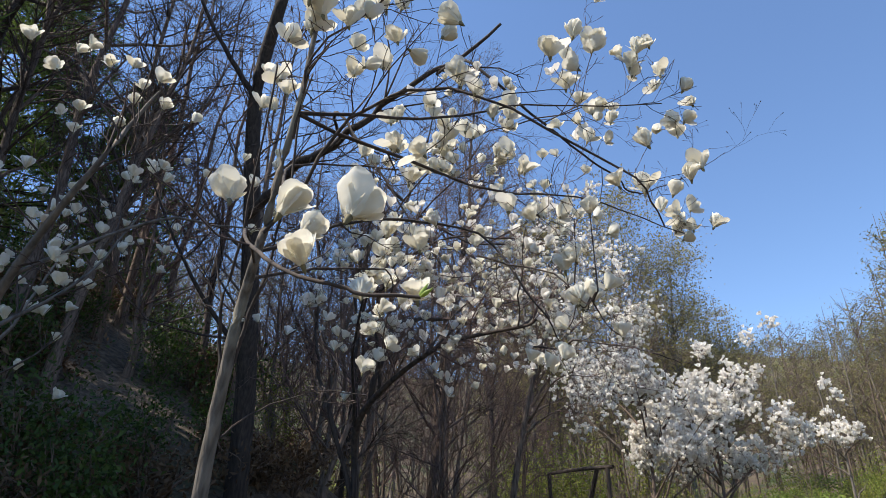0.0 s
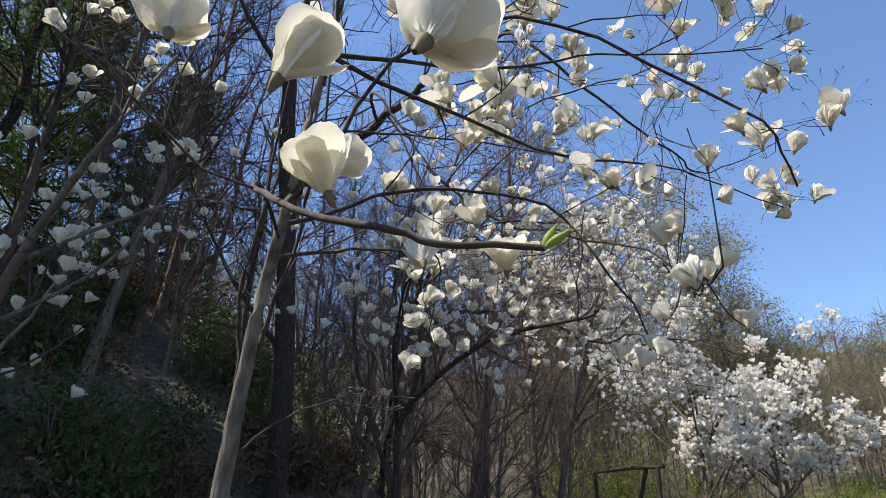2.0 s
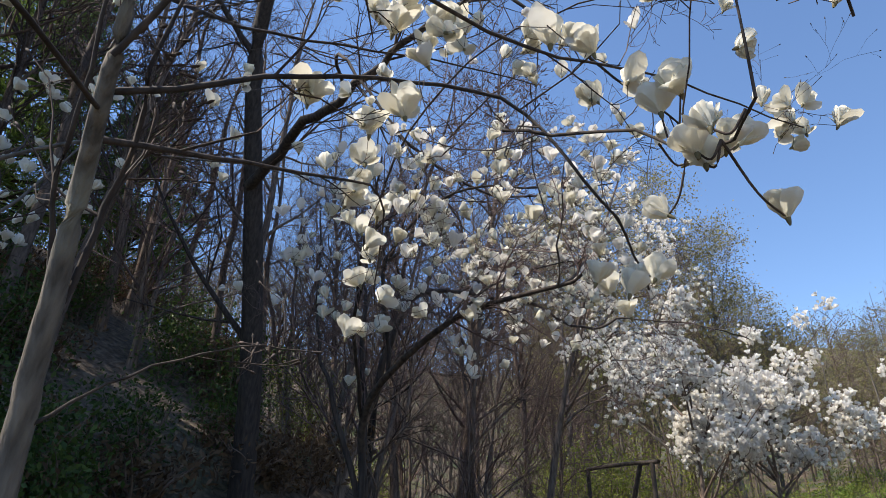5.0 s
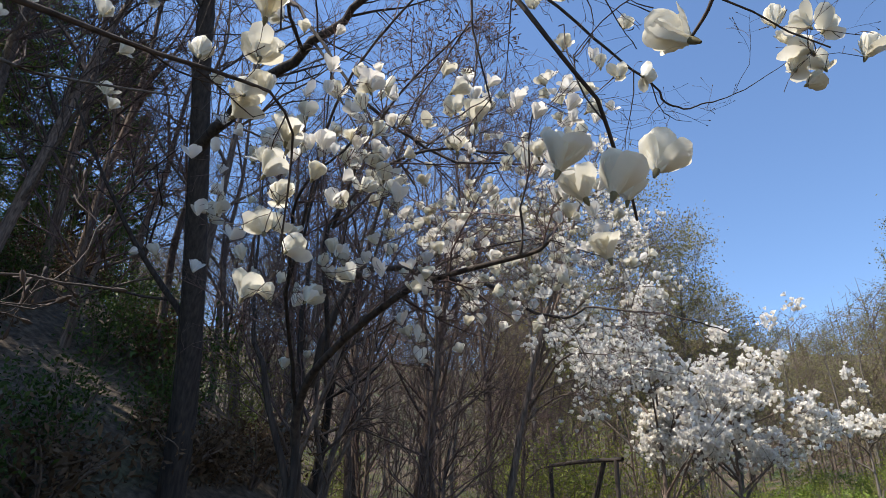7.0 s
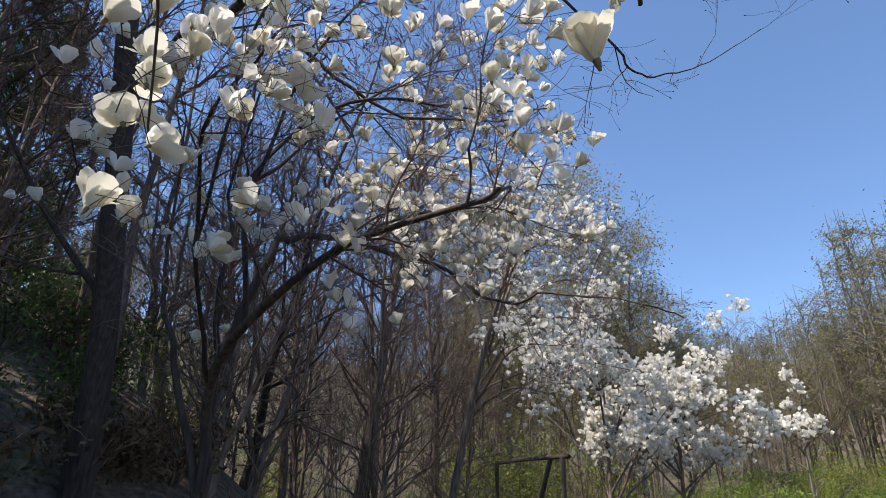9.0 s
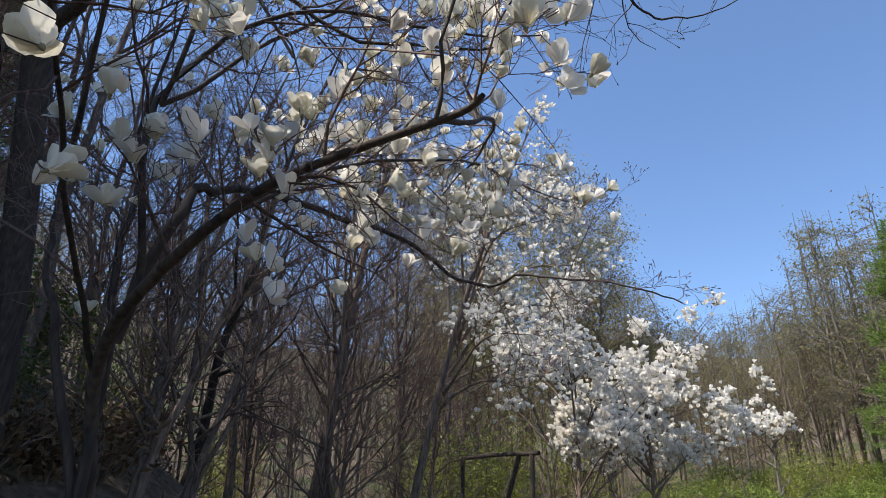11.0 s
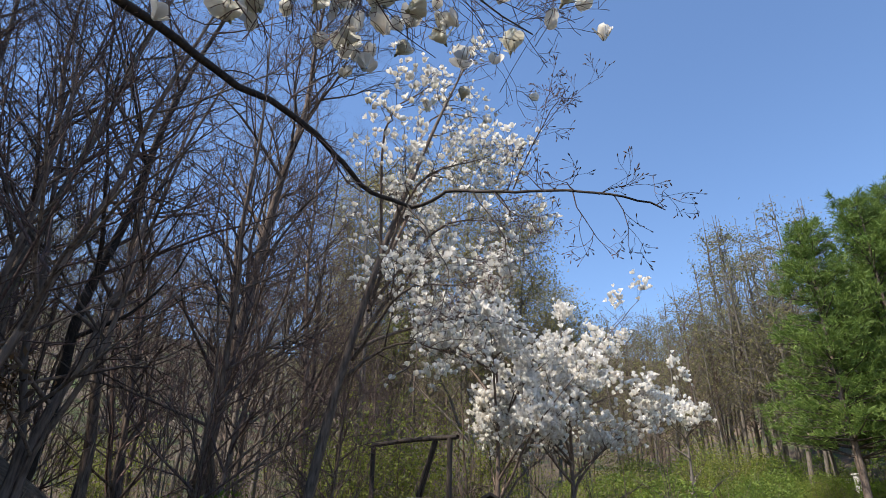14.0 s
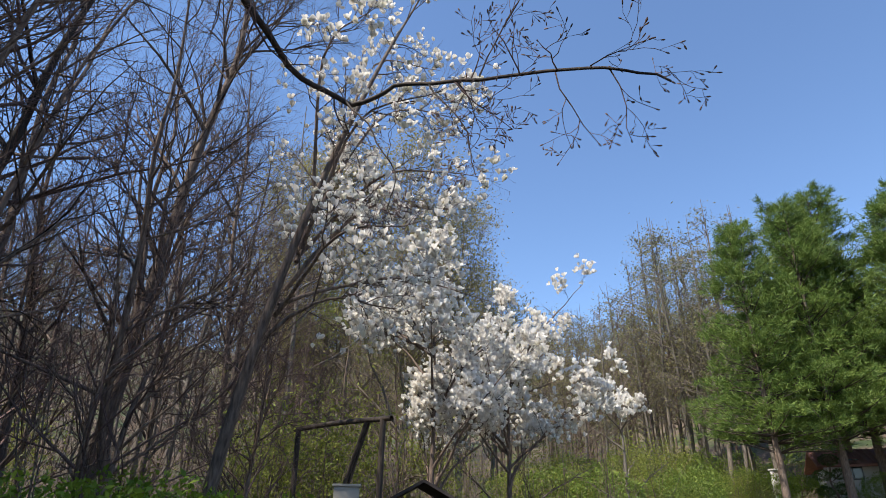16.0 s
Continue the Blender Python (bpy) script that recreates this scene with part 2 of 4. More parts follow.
def turned(way, spin):
    w = Vector(way)
    return w.to_track_quat("Z", "Y").to_matrix().to_4x4() @ Matrix.Rotation(spin, 4, "Z")


def set_blossoms(rng, tree, tips, single, joined, size, mats=None, upright=0.8):
    """Opens single separate blossoms and joined more in one mesh on the ends of twigs."""
    order = rng.permutation(len(tips))
    if single + joined > len(tips):
        order = np.concatenate([order, rng.integers(len(tips), size=single + joined - len(tips))])
    rest = Shape()
    for n, i in enumerate(order[:single + joined]):
        p, way = tips[i]
        if n >= len(tips):
            p = p + rng.normal(size=3) * 0.13
        w = np.asarray(way) * (1 - upright) + np.array([0, 0, upright]) + rng.normal(size=3) * 0.28
        k = size * (0.75 + 0.45 * rng.random())
        m = Matrix.Translation(Vector(p)) @ turned(w, rng.random() * 6.28) @ Matrix.Diagonal((k, k, k * (0.9 + 0.25 * rng.random()), 1))
        if n < single:
            ob = part("blossom", BLOSSOMS[int(rng.integers(len(BLOSSOMS)))], tree)
            ob.matrix_basis = m
        else:
            sh = SMALL_BLOSSOMS[int(rng.integers(len(SMALL_BLOSSOMS)))]
            v = np.vstack(sh.v)
            mm = np.array(m)
            rest.add(v @ mm[:3, :3].T + mm[:3, 3], np.array(sh.f))
    if rest.n:
        part("blossom_mass", rest.mesh("blossom_mass", mats or [PETAL_FAR]), tree, "mass of white magnolia blossoms", "stuff")


def thing(name, place, label, category, group="", kind=""):
    ob = new(name)
    ob.location = place
    ob.empty_display_size = 0.2
    return tagged(ob, label, category, group, kind)


def off_path(pts, clear):
    """Whether a shoot stays clear of the walker's head along the path."""
    d = np.hypot(pts[:, 0] - (2.15 - 0.09 * (pts[:, 1] - 1.9)), np.maximum(pts[:, 2] - 1.6, 0) * 0.9)
    return not np.any((d < clear) & (pts[:, 1] < 8.2) & (pts[:, 1] > 1.0))


def limbed_tree(name, seed, place, limbs, label, category, trunk_mat, twig_mat, shoots=10, reach=0.7, lift=0.25, level=2,
                group="", start=0.3, single=0, joined=0, size=1.0, wobble=0.18, tip_keep=None, upright=0.8, clear=0.0, limb_mat=None):
    """A tree from a few leading limbs (points from its base, radii), with shoots grown on them."""
    rng = np.random.default_rng(seed)
    tree = thing(name, place, label, category, group)
    tips, out = [], []
    for n, limb in enumerate(limbs):
        pts, r0, r1 = limb[0], limb[1], limb[2]
        count = limb[3] if len(limb) > 3 else shoots
        line = smooth(pts, 5)
        kink = rng.normal(size=(len(line), 3))
        kink = (kink + np.roll(kink, 1, 0) + np.roll(kink, -1, 0)) / 1.7
        line[1:-1] += kink[1:-1] * (0.002 if n == 0 or count == 1 else r0 * 0.25 + 0.008)
        rr = r0 + (r1 - r0) * np.linspace(0, 1, len(line)) ** 0.8
        s = Shape()
        s.tube(line, rr, 10 if r0 > 0.03 else 6)
        part("trunk" if n == 0 else "limb", s.mesh("trunk" if n == 0 else "limb", [trunk_mat if n == 0 or not limb_mat else limb_mat]), tree)
        mine = []
        if count:
            spray(rng, line, rr, count, reach * (1.0 if len(limb) < 5 else 0.75), lift, level, mine, out, wobble, start if n == 0 else 0.1)
        mine.append((line[-1], line[-1] - line[-2]))
        if len(limb) < 5:
            tips += mine
        else:
            for p, w in mine:
                w = w / (np.linalg.norm(w) + 1e-9)
                out.append((np.array([p, p + w * 0.008, p + w * 0.02, p + w * 0.026]), np.array([0.002, 0.005, 0.0045, 0.001]), 0))
    if clear:
        out = [o for o in out if off_path(o[0] + np.array(place), clear)]
        tips = [t for t in tips if off_path(np.array([t[0]]) + np.array(place), clear * 1.6)]
    twigs = Shape()
    twigs.tubes(out)
    if twigs.n:
        part("crown", twigs.mesh("crown", [twig_mat]), tree, kind="stuff")
    if tip_keep:
        tips = [t for t in tips if tip_keep(t[0])]
    set_blossoms(rng, tree, tips, single, joined, size, upright=upright)
    return tree


# ---- terrain ----
def step(a, b, x):
    t = np.clip((x - a) / (b - a), 0, 1)
    return t * t * (3 - 2 * t)


def height(x, y):
    x, y = np.asarray(x, float), np.asarray(y, float)
    foot = -2.3 + 1.75 * step(5.5, 12.5, y)
    bank = 0.68 * np.clip(foot - x, 0, 11.0) * (1 - step(14.0, 18.0, y)) * (0.6 + 0.4 * step(-3, 6, y))
    bank += 2.6 * step(0, 12, -7.5 - x) * step(14, 18, y) * (1 - step(30, 45, y))
    rise = 0.035 * np.clip(y - 8, 0, 80) + 0.07 * np.clip(y - 25, 0, 70)
    r = np.hypot(x, y - 5)
    right = 28 * step(15, 110, x * 0.85 + (y - 40) * 0.35) + 14 * step(90, 240, y + 0.2 * x)
    left = 30 * step(10, 110, -x * 0.8 + (y - 20) * 0.45) * step(-40, 60, y)
    rolls = 0.06 * np.sin(x * 1.7 + 0.6 * y) * np.cos(y * 1.3 - x * 0.4) + 0.5 * np.sin(x * 0.05) * np.cos(y * 0.06) * step(20, 60, r)
    return bank + rise + right + left + rolls * step(0.4, 2.0, np.hypot(x - 1.7, np.clip(y - 9, 0, 99) + np.clip(1 - y, 0, 99)))


def ground_z(x, y):
    return float(height(x, y))


def axis(near, far, step0):
    a = [0.0]
    d = step0
    while a[-1] < far:
        if a[-1] > near:
            d *= 1.13
        a.append(a[-1] + d)
    a = np.array(a)
    return np.concatenate([-a[:0:-1], a])


gx, gy = axis(14, 2500, 0.35), axis(24, 2500, 0.35)
GX, GY = np.meshgrid(gx, gy + 8)
gv = np.stack([GX, GY, height(GX, GY)], -1).reshape(-1, 3)
nx_, ny_ = len(gx), len(gy)
ii = (np.arange(ny_ - 1)[:, None] * nx_ + np.arange(nx_ - 1)[None]).reshape(-1)
gs = Shape()
gs.add(gv, np.stack([ii, ii + 1, ii + nx_ + 1, ii + nx_], -1))

GROUND, n, l, b = material("leaf_litter")
na = noise_node(n, l, 0.35, 6)
nb = noise_node(n, l, 9.0, 8)
c1 = ramp_node(n, l, nb.outputs["Fac"], [(0.3, (0.040, 0.030, 0.021)), (0.55, (0.115, 0.084, 0.058)), (0.75, (0.21, 0.16, 0.115))])
c2 = ramp_node(n, l, nb.outputs["Fac"], [(0.3, (0.022, 0.036, 0.010)), (0.7, (0.075, 0.105, 0.03))])
gm = ramp_node(n, l, na.outputs["Fac"], [(0.48, (0, 0, 0)), (0.62, (1, 1, 1))])
l.new(mixed(n, l, gm.outputs["Color"], c1.outputs["Color"], c2.outputs["Color"]), b.inputs["Base Color"])
b.inputs["Roughness"].default_value = 0.95
bp = n.new("ShaderNodeBump")
bp.inputs["Strength"].default_value, bp.inputs["Distance"].default_value = 0.8, 0.06
l.new(nb.outputs["Fac"], bp.inputs["Height"])
l.new(bp.outputs["Normal"], b.inputs["Normal"])
ground = new("ground", gs.mesh("ground", [GROUND]))
tagged(ground, "brown leaf litter and patchy spring grass on the valley floor", "ground", kind="structure")


# ---- trees of the wood ----
def bare_tree(seed, tall, r, limbs=12, name="bare_tree", label="leafless deciduous tree with dark bark and fine twigs", trunk_mat=BARK_DARK,
              twig_mat=TWIG_DARK, lean=(0, 0), first=0.3, reach=0.28, level=1, shoots=7, up=0.75, stems=1, group="trees of the wood", haze=0, leaf_size=0.035, leaf_mat=SPRING_LEAF):
    rng = np.random.default_rng(seed)
    tree = thing(name, (0, 0, 0), label, "tree", group)
    out, tips = [], []
    for s_ in range(stems):
        off = np.array([math.cos(s_ * 2.4), math.sin(s_ * 2.4)]) * (0.0 if stems == 1 else r * 1.2)
        k = 9
        zz = np.linspace(-0.25, tall * (1 - 0.12 * s_), k)
        spread = (lean[0] + off[0] * 1.2 / max(r, 0.05) * 0.10 * (stems > 1), lean[1] + off[1] * 1.2 / max(r, 0.05) * 0.10 * (stems > 1))
        wob = np.cumsum(rng.normal(size=(k, 2)) * 0.02 * tall * 0.35, axis=0)
        line = np.column_stack([off[0] + spread[0] * zz + wob[:, 0], off[1] + spread[1] * zz + wob[:, 1], zz])
        line[0, :2] = line[1, :2] = off
        line = smooth(line, 3)
        h = np.clip(line[:, 2] / tall, 0, 1)
        rr = r * (1 - 0.2 * s_) * (1 - 0.93 * h ** 0.9) + 0.004
        rr[:2] *= 1.25
        s = Shape()
        s.tube(line, rr, 8)
        part("trunk", s.mesh("trunk", [trunk_mat]), tree)
        for i in range(limbs):
            u = first + (0.97 - first) * (i + rng.random()) / limbs
            j = min(int(u * (len(line) - 1)), len(line) - 2)
            a = rng.random() * 6.28
            way = np.array([math.cos(a), math.sin(a), up * (0.6 + 0.8 * rng.random())])
            way /= np.linalg.norm(way)
            L = tall * reach * (1.25 - 0.85 * u) * (0.7 + 0.6 * rng.random())
            pts = [line[j]]
            for q in range(6):
                way = way + rng.normal(size=3) * 0.13 + np.array([0, 0, 0.05])
                way /= np.linalg.norm(way)
                pts.append(pts[-1] + way * L / 6)
            pts = np.array(pts)
            r0 = min(rr[j] * 0.6, 0.013 * L + 0.006)
            lr = np.linspace(r0, 0.004, 7)
            if i % max(1, limbs // 8) == 0:
                s = Shape()
                s.tube(pts, lr, 5)
                part("limb", s.mesh("limb", [trunk_mat]), tree)
            else:
                out.append((pts, lr, 3))
            spray(rng, pts, lr, shoots, L * 0.5, 0.15, level, tips, out, 0.16, 0.12)
    tw = Shape()
    tw.tubes(out)
    part("crown", tw.mesh("crown", [twig_mat]), tree, kind="stuff")
    if haze:
        lf = Shape()
        p = np.repeat([q for q, w in tips], haze, axis=0)
        leaves_at(lf, rng, p + rng.normal(size=p.shape) * 3 * leaf_size, leaf_size * 1.4)
        part("foliage", lf.mesh("foliage", [leaf_mat], False), tree, "small opening leaves and buds", "stuff")
    return tree


def leaves_at(shape, rng, pts, size, narrow=0.5):
    """Many leaves at once."""
    m = len(pts)
    a = rng.normal(size=(m, 3))
    a /= np.linalg.norm(a, axis=1)[:, None]
    b_ = np.cross(a, rng.normal(size=(m, 3)))
    b_ /= np.linalg.norm(b_, axis=1)[:, None]
    n_ = np.cross(a, b_)
    s = size * (0.6 + 0.8 * rng.random((m, 1)))
    v = np.stack([pts - a * s * 0.5, pts + b_ * s * narrow * 0.5 + n_ * s * 0.12, pts + a * s * 0.6, pts - b_ * s * narrow * 0.5 + n_ * s * 0.12], 1)
    shape.add(v.reshape(-1, 3), np.arange(4 * m).reshape(m, 4))


def placed(x, y, turn=0.0, k=1.0, tilt=(0.0, 0.0), sink=0.05):
    return Matrix.Translation((x, y, ground_z(x, y) - sink)) @ Euler((tilt[0], tilt[1], turn)).to_matrix().to_4x4() @ Matrix.Scale(k, 4)


rng = np.random.default_rng(11)
KINDS = [
    bare_tree(21, 12.0, 0.10, 15, shoots=9, trunk_mat=BARK_BROWN, twig_mat=TWIG_RED),
    bare_tree(22, 14.0, 0.12, 17, shoots=9, first=0.22, twig_mat=TWIG_RED),
    bare_tree(23, 9.5, 0.065, 14, shoots=9, trunk_mat=BARK_BROWN, label="slender leafless brown-barked tree with fine twigs"),
    bare_tree(24, 11.0, 0.08, 14, shoots=9, trunk_mat=BARK_GREY, twig_mat=TWIG_PALE, label="leafless grey-barked tree with pale twigs"),
    bare_tree(25, 8.0, 0.06, 9, shoots=7, trunk_mat=BARK_BROWN, stems=3, first=0.15, name="multi_stem_tree",
              label="leafless multi-stemmed tree rising from one base"),
    bare_tree(26, 9.0, 0.07, 12, shoots=6, trunk_mat=BARK_BROWN, twig_mat=TWIG_PALE, haze=6, leaf_size=0.05, name="budding_tree",
              label="slender tree with yellow-green opening leaves"),
    bare_tree(27, 17.0, 0.17, 44, shoots=11, trunk_mat=BARK_GREY, twig_mat=TWIG_PALE, haze=4, leaf_size=0.09, first=0.2, reach=0.30, up=1.1, name="budding_tree", leaf_mat=OLIVE_BUD,
              label="tall round-headed tree hazy with olive opening buds"),
    bare_tree(31, 17.0, 0.14, 40, shoots=11, trunk_mat=BARK_BROWN, first=0.24, reach=0.21, up=1.4,
              label="tall leafless tree with dense upswept twigs"),
    bare_tree(33, 7.5, 0.06, 20, shoots=9, trunk_mat=BARK_BROWN, twig_mat=TWIG_RED, stems=2, first=0.16, reach=0.36, up=0.8, level=2,
              label="small spreading leafless tree with dense red-brown twigs"),
    bare_tree(28, 5.0, 0.022, 5, shoots=5, trunk_mat=BARK_BROWN, stems=5, first=0.25, reach=0.22, name="sapling_clump", level=0, up=1.6,
              label="clump of thin bare saplings", group="saplings under the trees"),
    bare_tree(29, 4.0, 0.018, 6, shoots=6, trunk_mat=BARK_GREY, twig_mat=TWIG_PALE, stems=4, first=0.2, reach=0.3, name="sapling_clump", level=0, up=1.2,
              label="clump of pale bare saplings with twiggy tops", group="saplings under the trees"),
]
USED = [False] * len(KINDS)


def plant(kind, x, y, turn, k, tilt=(0.0, 0.0)):
    m = placed(x, y, turn, k, tilt)
    if not USED[kind]:
        USED[kind] = True
        KINDS[kind].matrix_basis = m
        return KINDS[kind]
    return copy_thing(KINDS[kind], m)


# leading trees
plant(7, -2.9, 18.3, 0.3, 1.0, (0.02, 0.05))
plant(0, -2.55, 18.6, 2.1, 1.0, (0.0, 0.14))
plant(7, -1.8, 22.8, 4.0, 0.8, (0.02, 0.02))
plant(3, -4.5, 27.5, 1.0, 1.35, (0.0, 0.04))
plant(2, -1.6, 16.5, 5.0, 1.0, (0.03, 0.2))
plant(0, -5.0, 12.2, 1.2, 1.0, (0.0, 0.05))
plant(0, -6.6, 13.2, 3.0, 0.9, (0.0, 0.03))
plant(0, -8.8, 12.9, 3.6, 1.1)
plant(3, -3.7, 13.1, 0.6, 0.6, (0.0, 0.14))
plant(4, -2.9, 13.4, 1.6, 1.0, (0.02, 0.1))
plant(7, -4.4, 14.6, 2.6, 0.62, (0.0, 0.1))
plant(7, -6.2, 9.2, 0.9, 0.7, (0.0, 0.05))
plant(7, -7.8, 11.4, 5.1, 0.75, (0.0, 0.06))
plant(7, -8.6, 9.0, 3.1, 0.75, (0.0, 0.04))
plant(7, -5.4, 21.0, 3.7, 0.75, (0.0, 0.05))
plant(7, -8.2, 20.5, 4.4, 0.75, (0.0, 0.05))
plant(7, -3.9, 23.8, 1.9, 0.7, (0.0, 0.0))
plant(0, -3.4, 15.6, 2.2, 0.85, (0.02, 0.14))
plant(6, 2.6, 36.0, 0.2, 1.06)
plant(6, 5.6, 37.5, 2.2, 0.90)
plant(6, -0.8, 38.0, 3.9, 1.05)
plant(6, 8.0, 42.0, 5.1, 0.72)
plant(6, -3.6, 36.5, 1.1, 0.95)
for x, y, a, k in ((-3.0, 12.3, 0.2, 0.95), (-4.9, 13.6, 3.1, 1.0), (-1.6, 15.4, 1.4, 0.85), (-3.3, 16.6, 2.7, 0.95), (-5.8, 18.0, 4.1, 1.0), (-0.6, 18.8, 5.2, 0.8),
                   (-6.6, 11.2, 2.2, 1.0), (-0.4, 25.5, 1.9, 0.9)):
    plant(8, x, y, a, k, (0.03, 0.10))
plant(5, 0.5, 26.5, 0.4, 0.9)
plant(5, 2.2, 24.5, 2.4, 0.8)
plant(5, -0.8, 29.0, 4.4, 1.0)

# the wood behind, denser to the side of the bank
spots = [(-2.9, 18.3), (-1.8, 22.8), (-4.5, 27.5), (-5.0, 12.2), (-8.8, 12.9)]
tries = 0
while len(spots) < 80 and tries < 6000:
    tries += 1
    x, y = -30 + 34 * rng.random(), 13 + 44 * rng.random() ** 1.1
    if x > -2.5 + 0.10 * (y - 14) or (x > -2.2 and y < 22):
        continue
    if any((x - a) ** 2 + (y - c) ** 2 < (1.25 if y < 35 else 2.5) for a, c in spots):
        continue
    spots.append((x, y))
    plant(int(rng.choice([0, 1, 2, 3, 3, 3, 4, 4, 5])), x, y, rng.random() * 6.28, 0.75 + 0.5 * rng.random(), (rng.normal() * 0.06, 0.07 + rng.normal() * 0.09))
for x, y in ((-9, 8.5), (-11.5, 6.5), (-7.9, 6.4), (-7.4, 9.4), (-12, 10.5), (-10, 4.0), (-14, 8), (-16, 12), (-12.5, 14), (-9.5, 15.5)):
    plant(int(rng.choice([0, 1, 0, 2])), x + rng.normal() * 0.3, y + rng.normal() * 0.3, rng.random() * 6.28, 0.85 + 0.4 * rng.random(), (rng.normal() * 0.04, rng.normal() * 0.05))


for i in range(95):
    y = 11.5 + 26 * rng.random()
    x = -2.5 - 14 * rng.random() + 0.28 * (y - 11) if i < 70 else 0.5 + 6 * rng.random() + 0.1 * (y - 20)
    if i >= 70:
        y = 21.5 + 12 * rng.random()
    plant(9 + i % 2, x, y, rng.random() * 6.28, 0.6 + 0.7 * rng.random(), (rng.normal() * 0.08, rng.normal() * 0.08))

# thin stems crowding the floor of the wood
brush = Shape()
for i in range(2300):
    y = 12 + 40 * rng.random()
    x = -2.4 - 24 * rng.random() + 0.33 * (y - 12)
    if -0.6 < x < 2.4 and y < 21.5:
        continue
    L = 0.8 + 2.6 * rng.random() ** 2
    way = np.array([rng.normal() * 0.25, rng.normal() * 0.25, 1.0])
    p = np.array([x, y, ground_z(x, y) - 0.05])
    a, c = p + way * L * 0.5 + rng.normal(size=3) * 0.06, p + way * L + rng.normal(size=3) * 0.12
    brush.tube(np.array([p, a, c]), [0.009, 0.007, 0.003], 3)
    for q in range(2):
        d = a + (c - a) * rng.random()
        brush.tube(np.array([d, d + way * L * 0.12 + rng.normal(size=3) * L * 0.09, d + way * L * 0.25 + rng.normal(size=3) * L * 0.14]), [0.005, 0.004, 0.002], 3)
tagged(new("thicket", brush.mesh("thicket", [TWIG_PALE])), "thicket of thin bare stems on the floor of the wood", "thicket", kind="stuff")

# ---- magnolias ----
young = [([(0, 0, -0.2), (-0.02, 0.06, 0.9), (0.0, 0.05, 1.55), (0.04, 0.0, 1.85), (0.1, -0.06, 2.12), (0.2, -0.15, 2.35), (0.28, -0.22, 2.55),
           (0.4, -0.33, 2.9), (0.48, -0.4, 3.3), (0.5, -0.4, 4.0)], 0.040, 0.007, 7)]
young.append(([(0.2, -0.15, 2.35), (0.48, -0.62, 2.22), (0.76, -0.98, 1.96), (0.93, -1.12, 1.83), (1.05, -1.16, 1.77), (1.13, -1.15, 1.748), (1.205, -1.127, 1.745)], 0.006, 0.003, 1))
young.append(([(0.25, -0.2, 2.45), (0.6, -0.2, 2.9), (1.0, -0.25, 2.98), (1.6, -0.05, 2.66), (1.75, 0.2, 2.5)], 0.009, 0.003, 7))
young.append(([(0.22, -0.15, 2.4), (0.52, 0.3, 2.74), (0.95, 0.5, 2.72), (1.22, 0.55, 2.36), (1.3, 0.85, 2.2)], 0.009, 0.003, 7))
young.append(([(0.18, -0.12, 2.3), (0.2, 0.5, 2.6), (0.3, 1.05, 2.8), (0.1, 1.5, 2.5)], 0.009, 0.003, 7))
young.append(([(0.4, -0.33, 2.9), (0.8, 0.3, 3.3), (1.2, 0.6, 3.5), (1.9, 0.8, 3.55)], 0.009, 0.003, 8))
young.append(([(0.38, -0.3, 2.8), (0.5, -0.4, 3.1), (0.9, -0.45, 3.4)], 0.008, 0.003, 6))
young.append(([(0.4, -0.33, 2.9), (0.9, 0.5, 3.0), (1.4, 1.1, 3.2), (2.0, 1.5, 3.1)], 0.009, 0.003, 8))
young.append(([(0.3, -0.24, 2.6), (0.0, 0.4, 3.2), (0.4, 1.0, 3.5), (0.9, 1.5, 3.6)], 0.009, 0.003, 8))
young.append(([(0.02, 0.02, 1.7), (0.08, 0.16, 1.84), (0.22, 0.36, 1.95), (0.42, 0.48, 1.97)], 0.005, 0.0018, 3, False))
young.append(([(0.05, 0.0, 1.9), (0.1, 0.0, 2.2), (0.25, -0.1, 2.6), (0.3, -0.1, 3.3)], 0.010, 0.004, 5, False))
young.append(([(0.03, 0.02, 1.8), (0.0, -0.05, 2.15), (0.12, -0.15, 2.5), (0.25, -0.3, 3.2)], 0.009, 0.004, 4, False))
young.append(([(0.95, 0.5, 2.6), (1.25, 0.35, 2.42), (1.42, 0.2, 2.24), (1.48, -0.05, 2.16)], 0.005, 0.003, 2))
m1 = limbed_tree("magnolia_tree", 101, (0.62, 3.95, 0.0), young,
                 "young magnolia with a pale trunk and open white blossoms", "magnolia", BARK_PALE, TWIG_DARK, 8, 0.5, 0.2, 2,
                 "magnolias in bloom", 0.7, 170, 0, 0.8, clear=0.58, limb_mat=BARK_DARK)
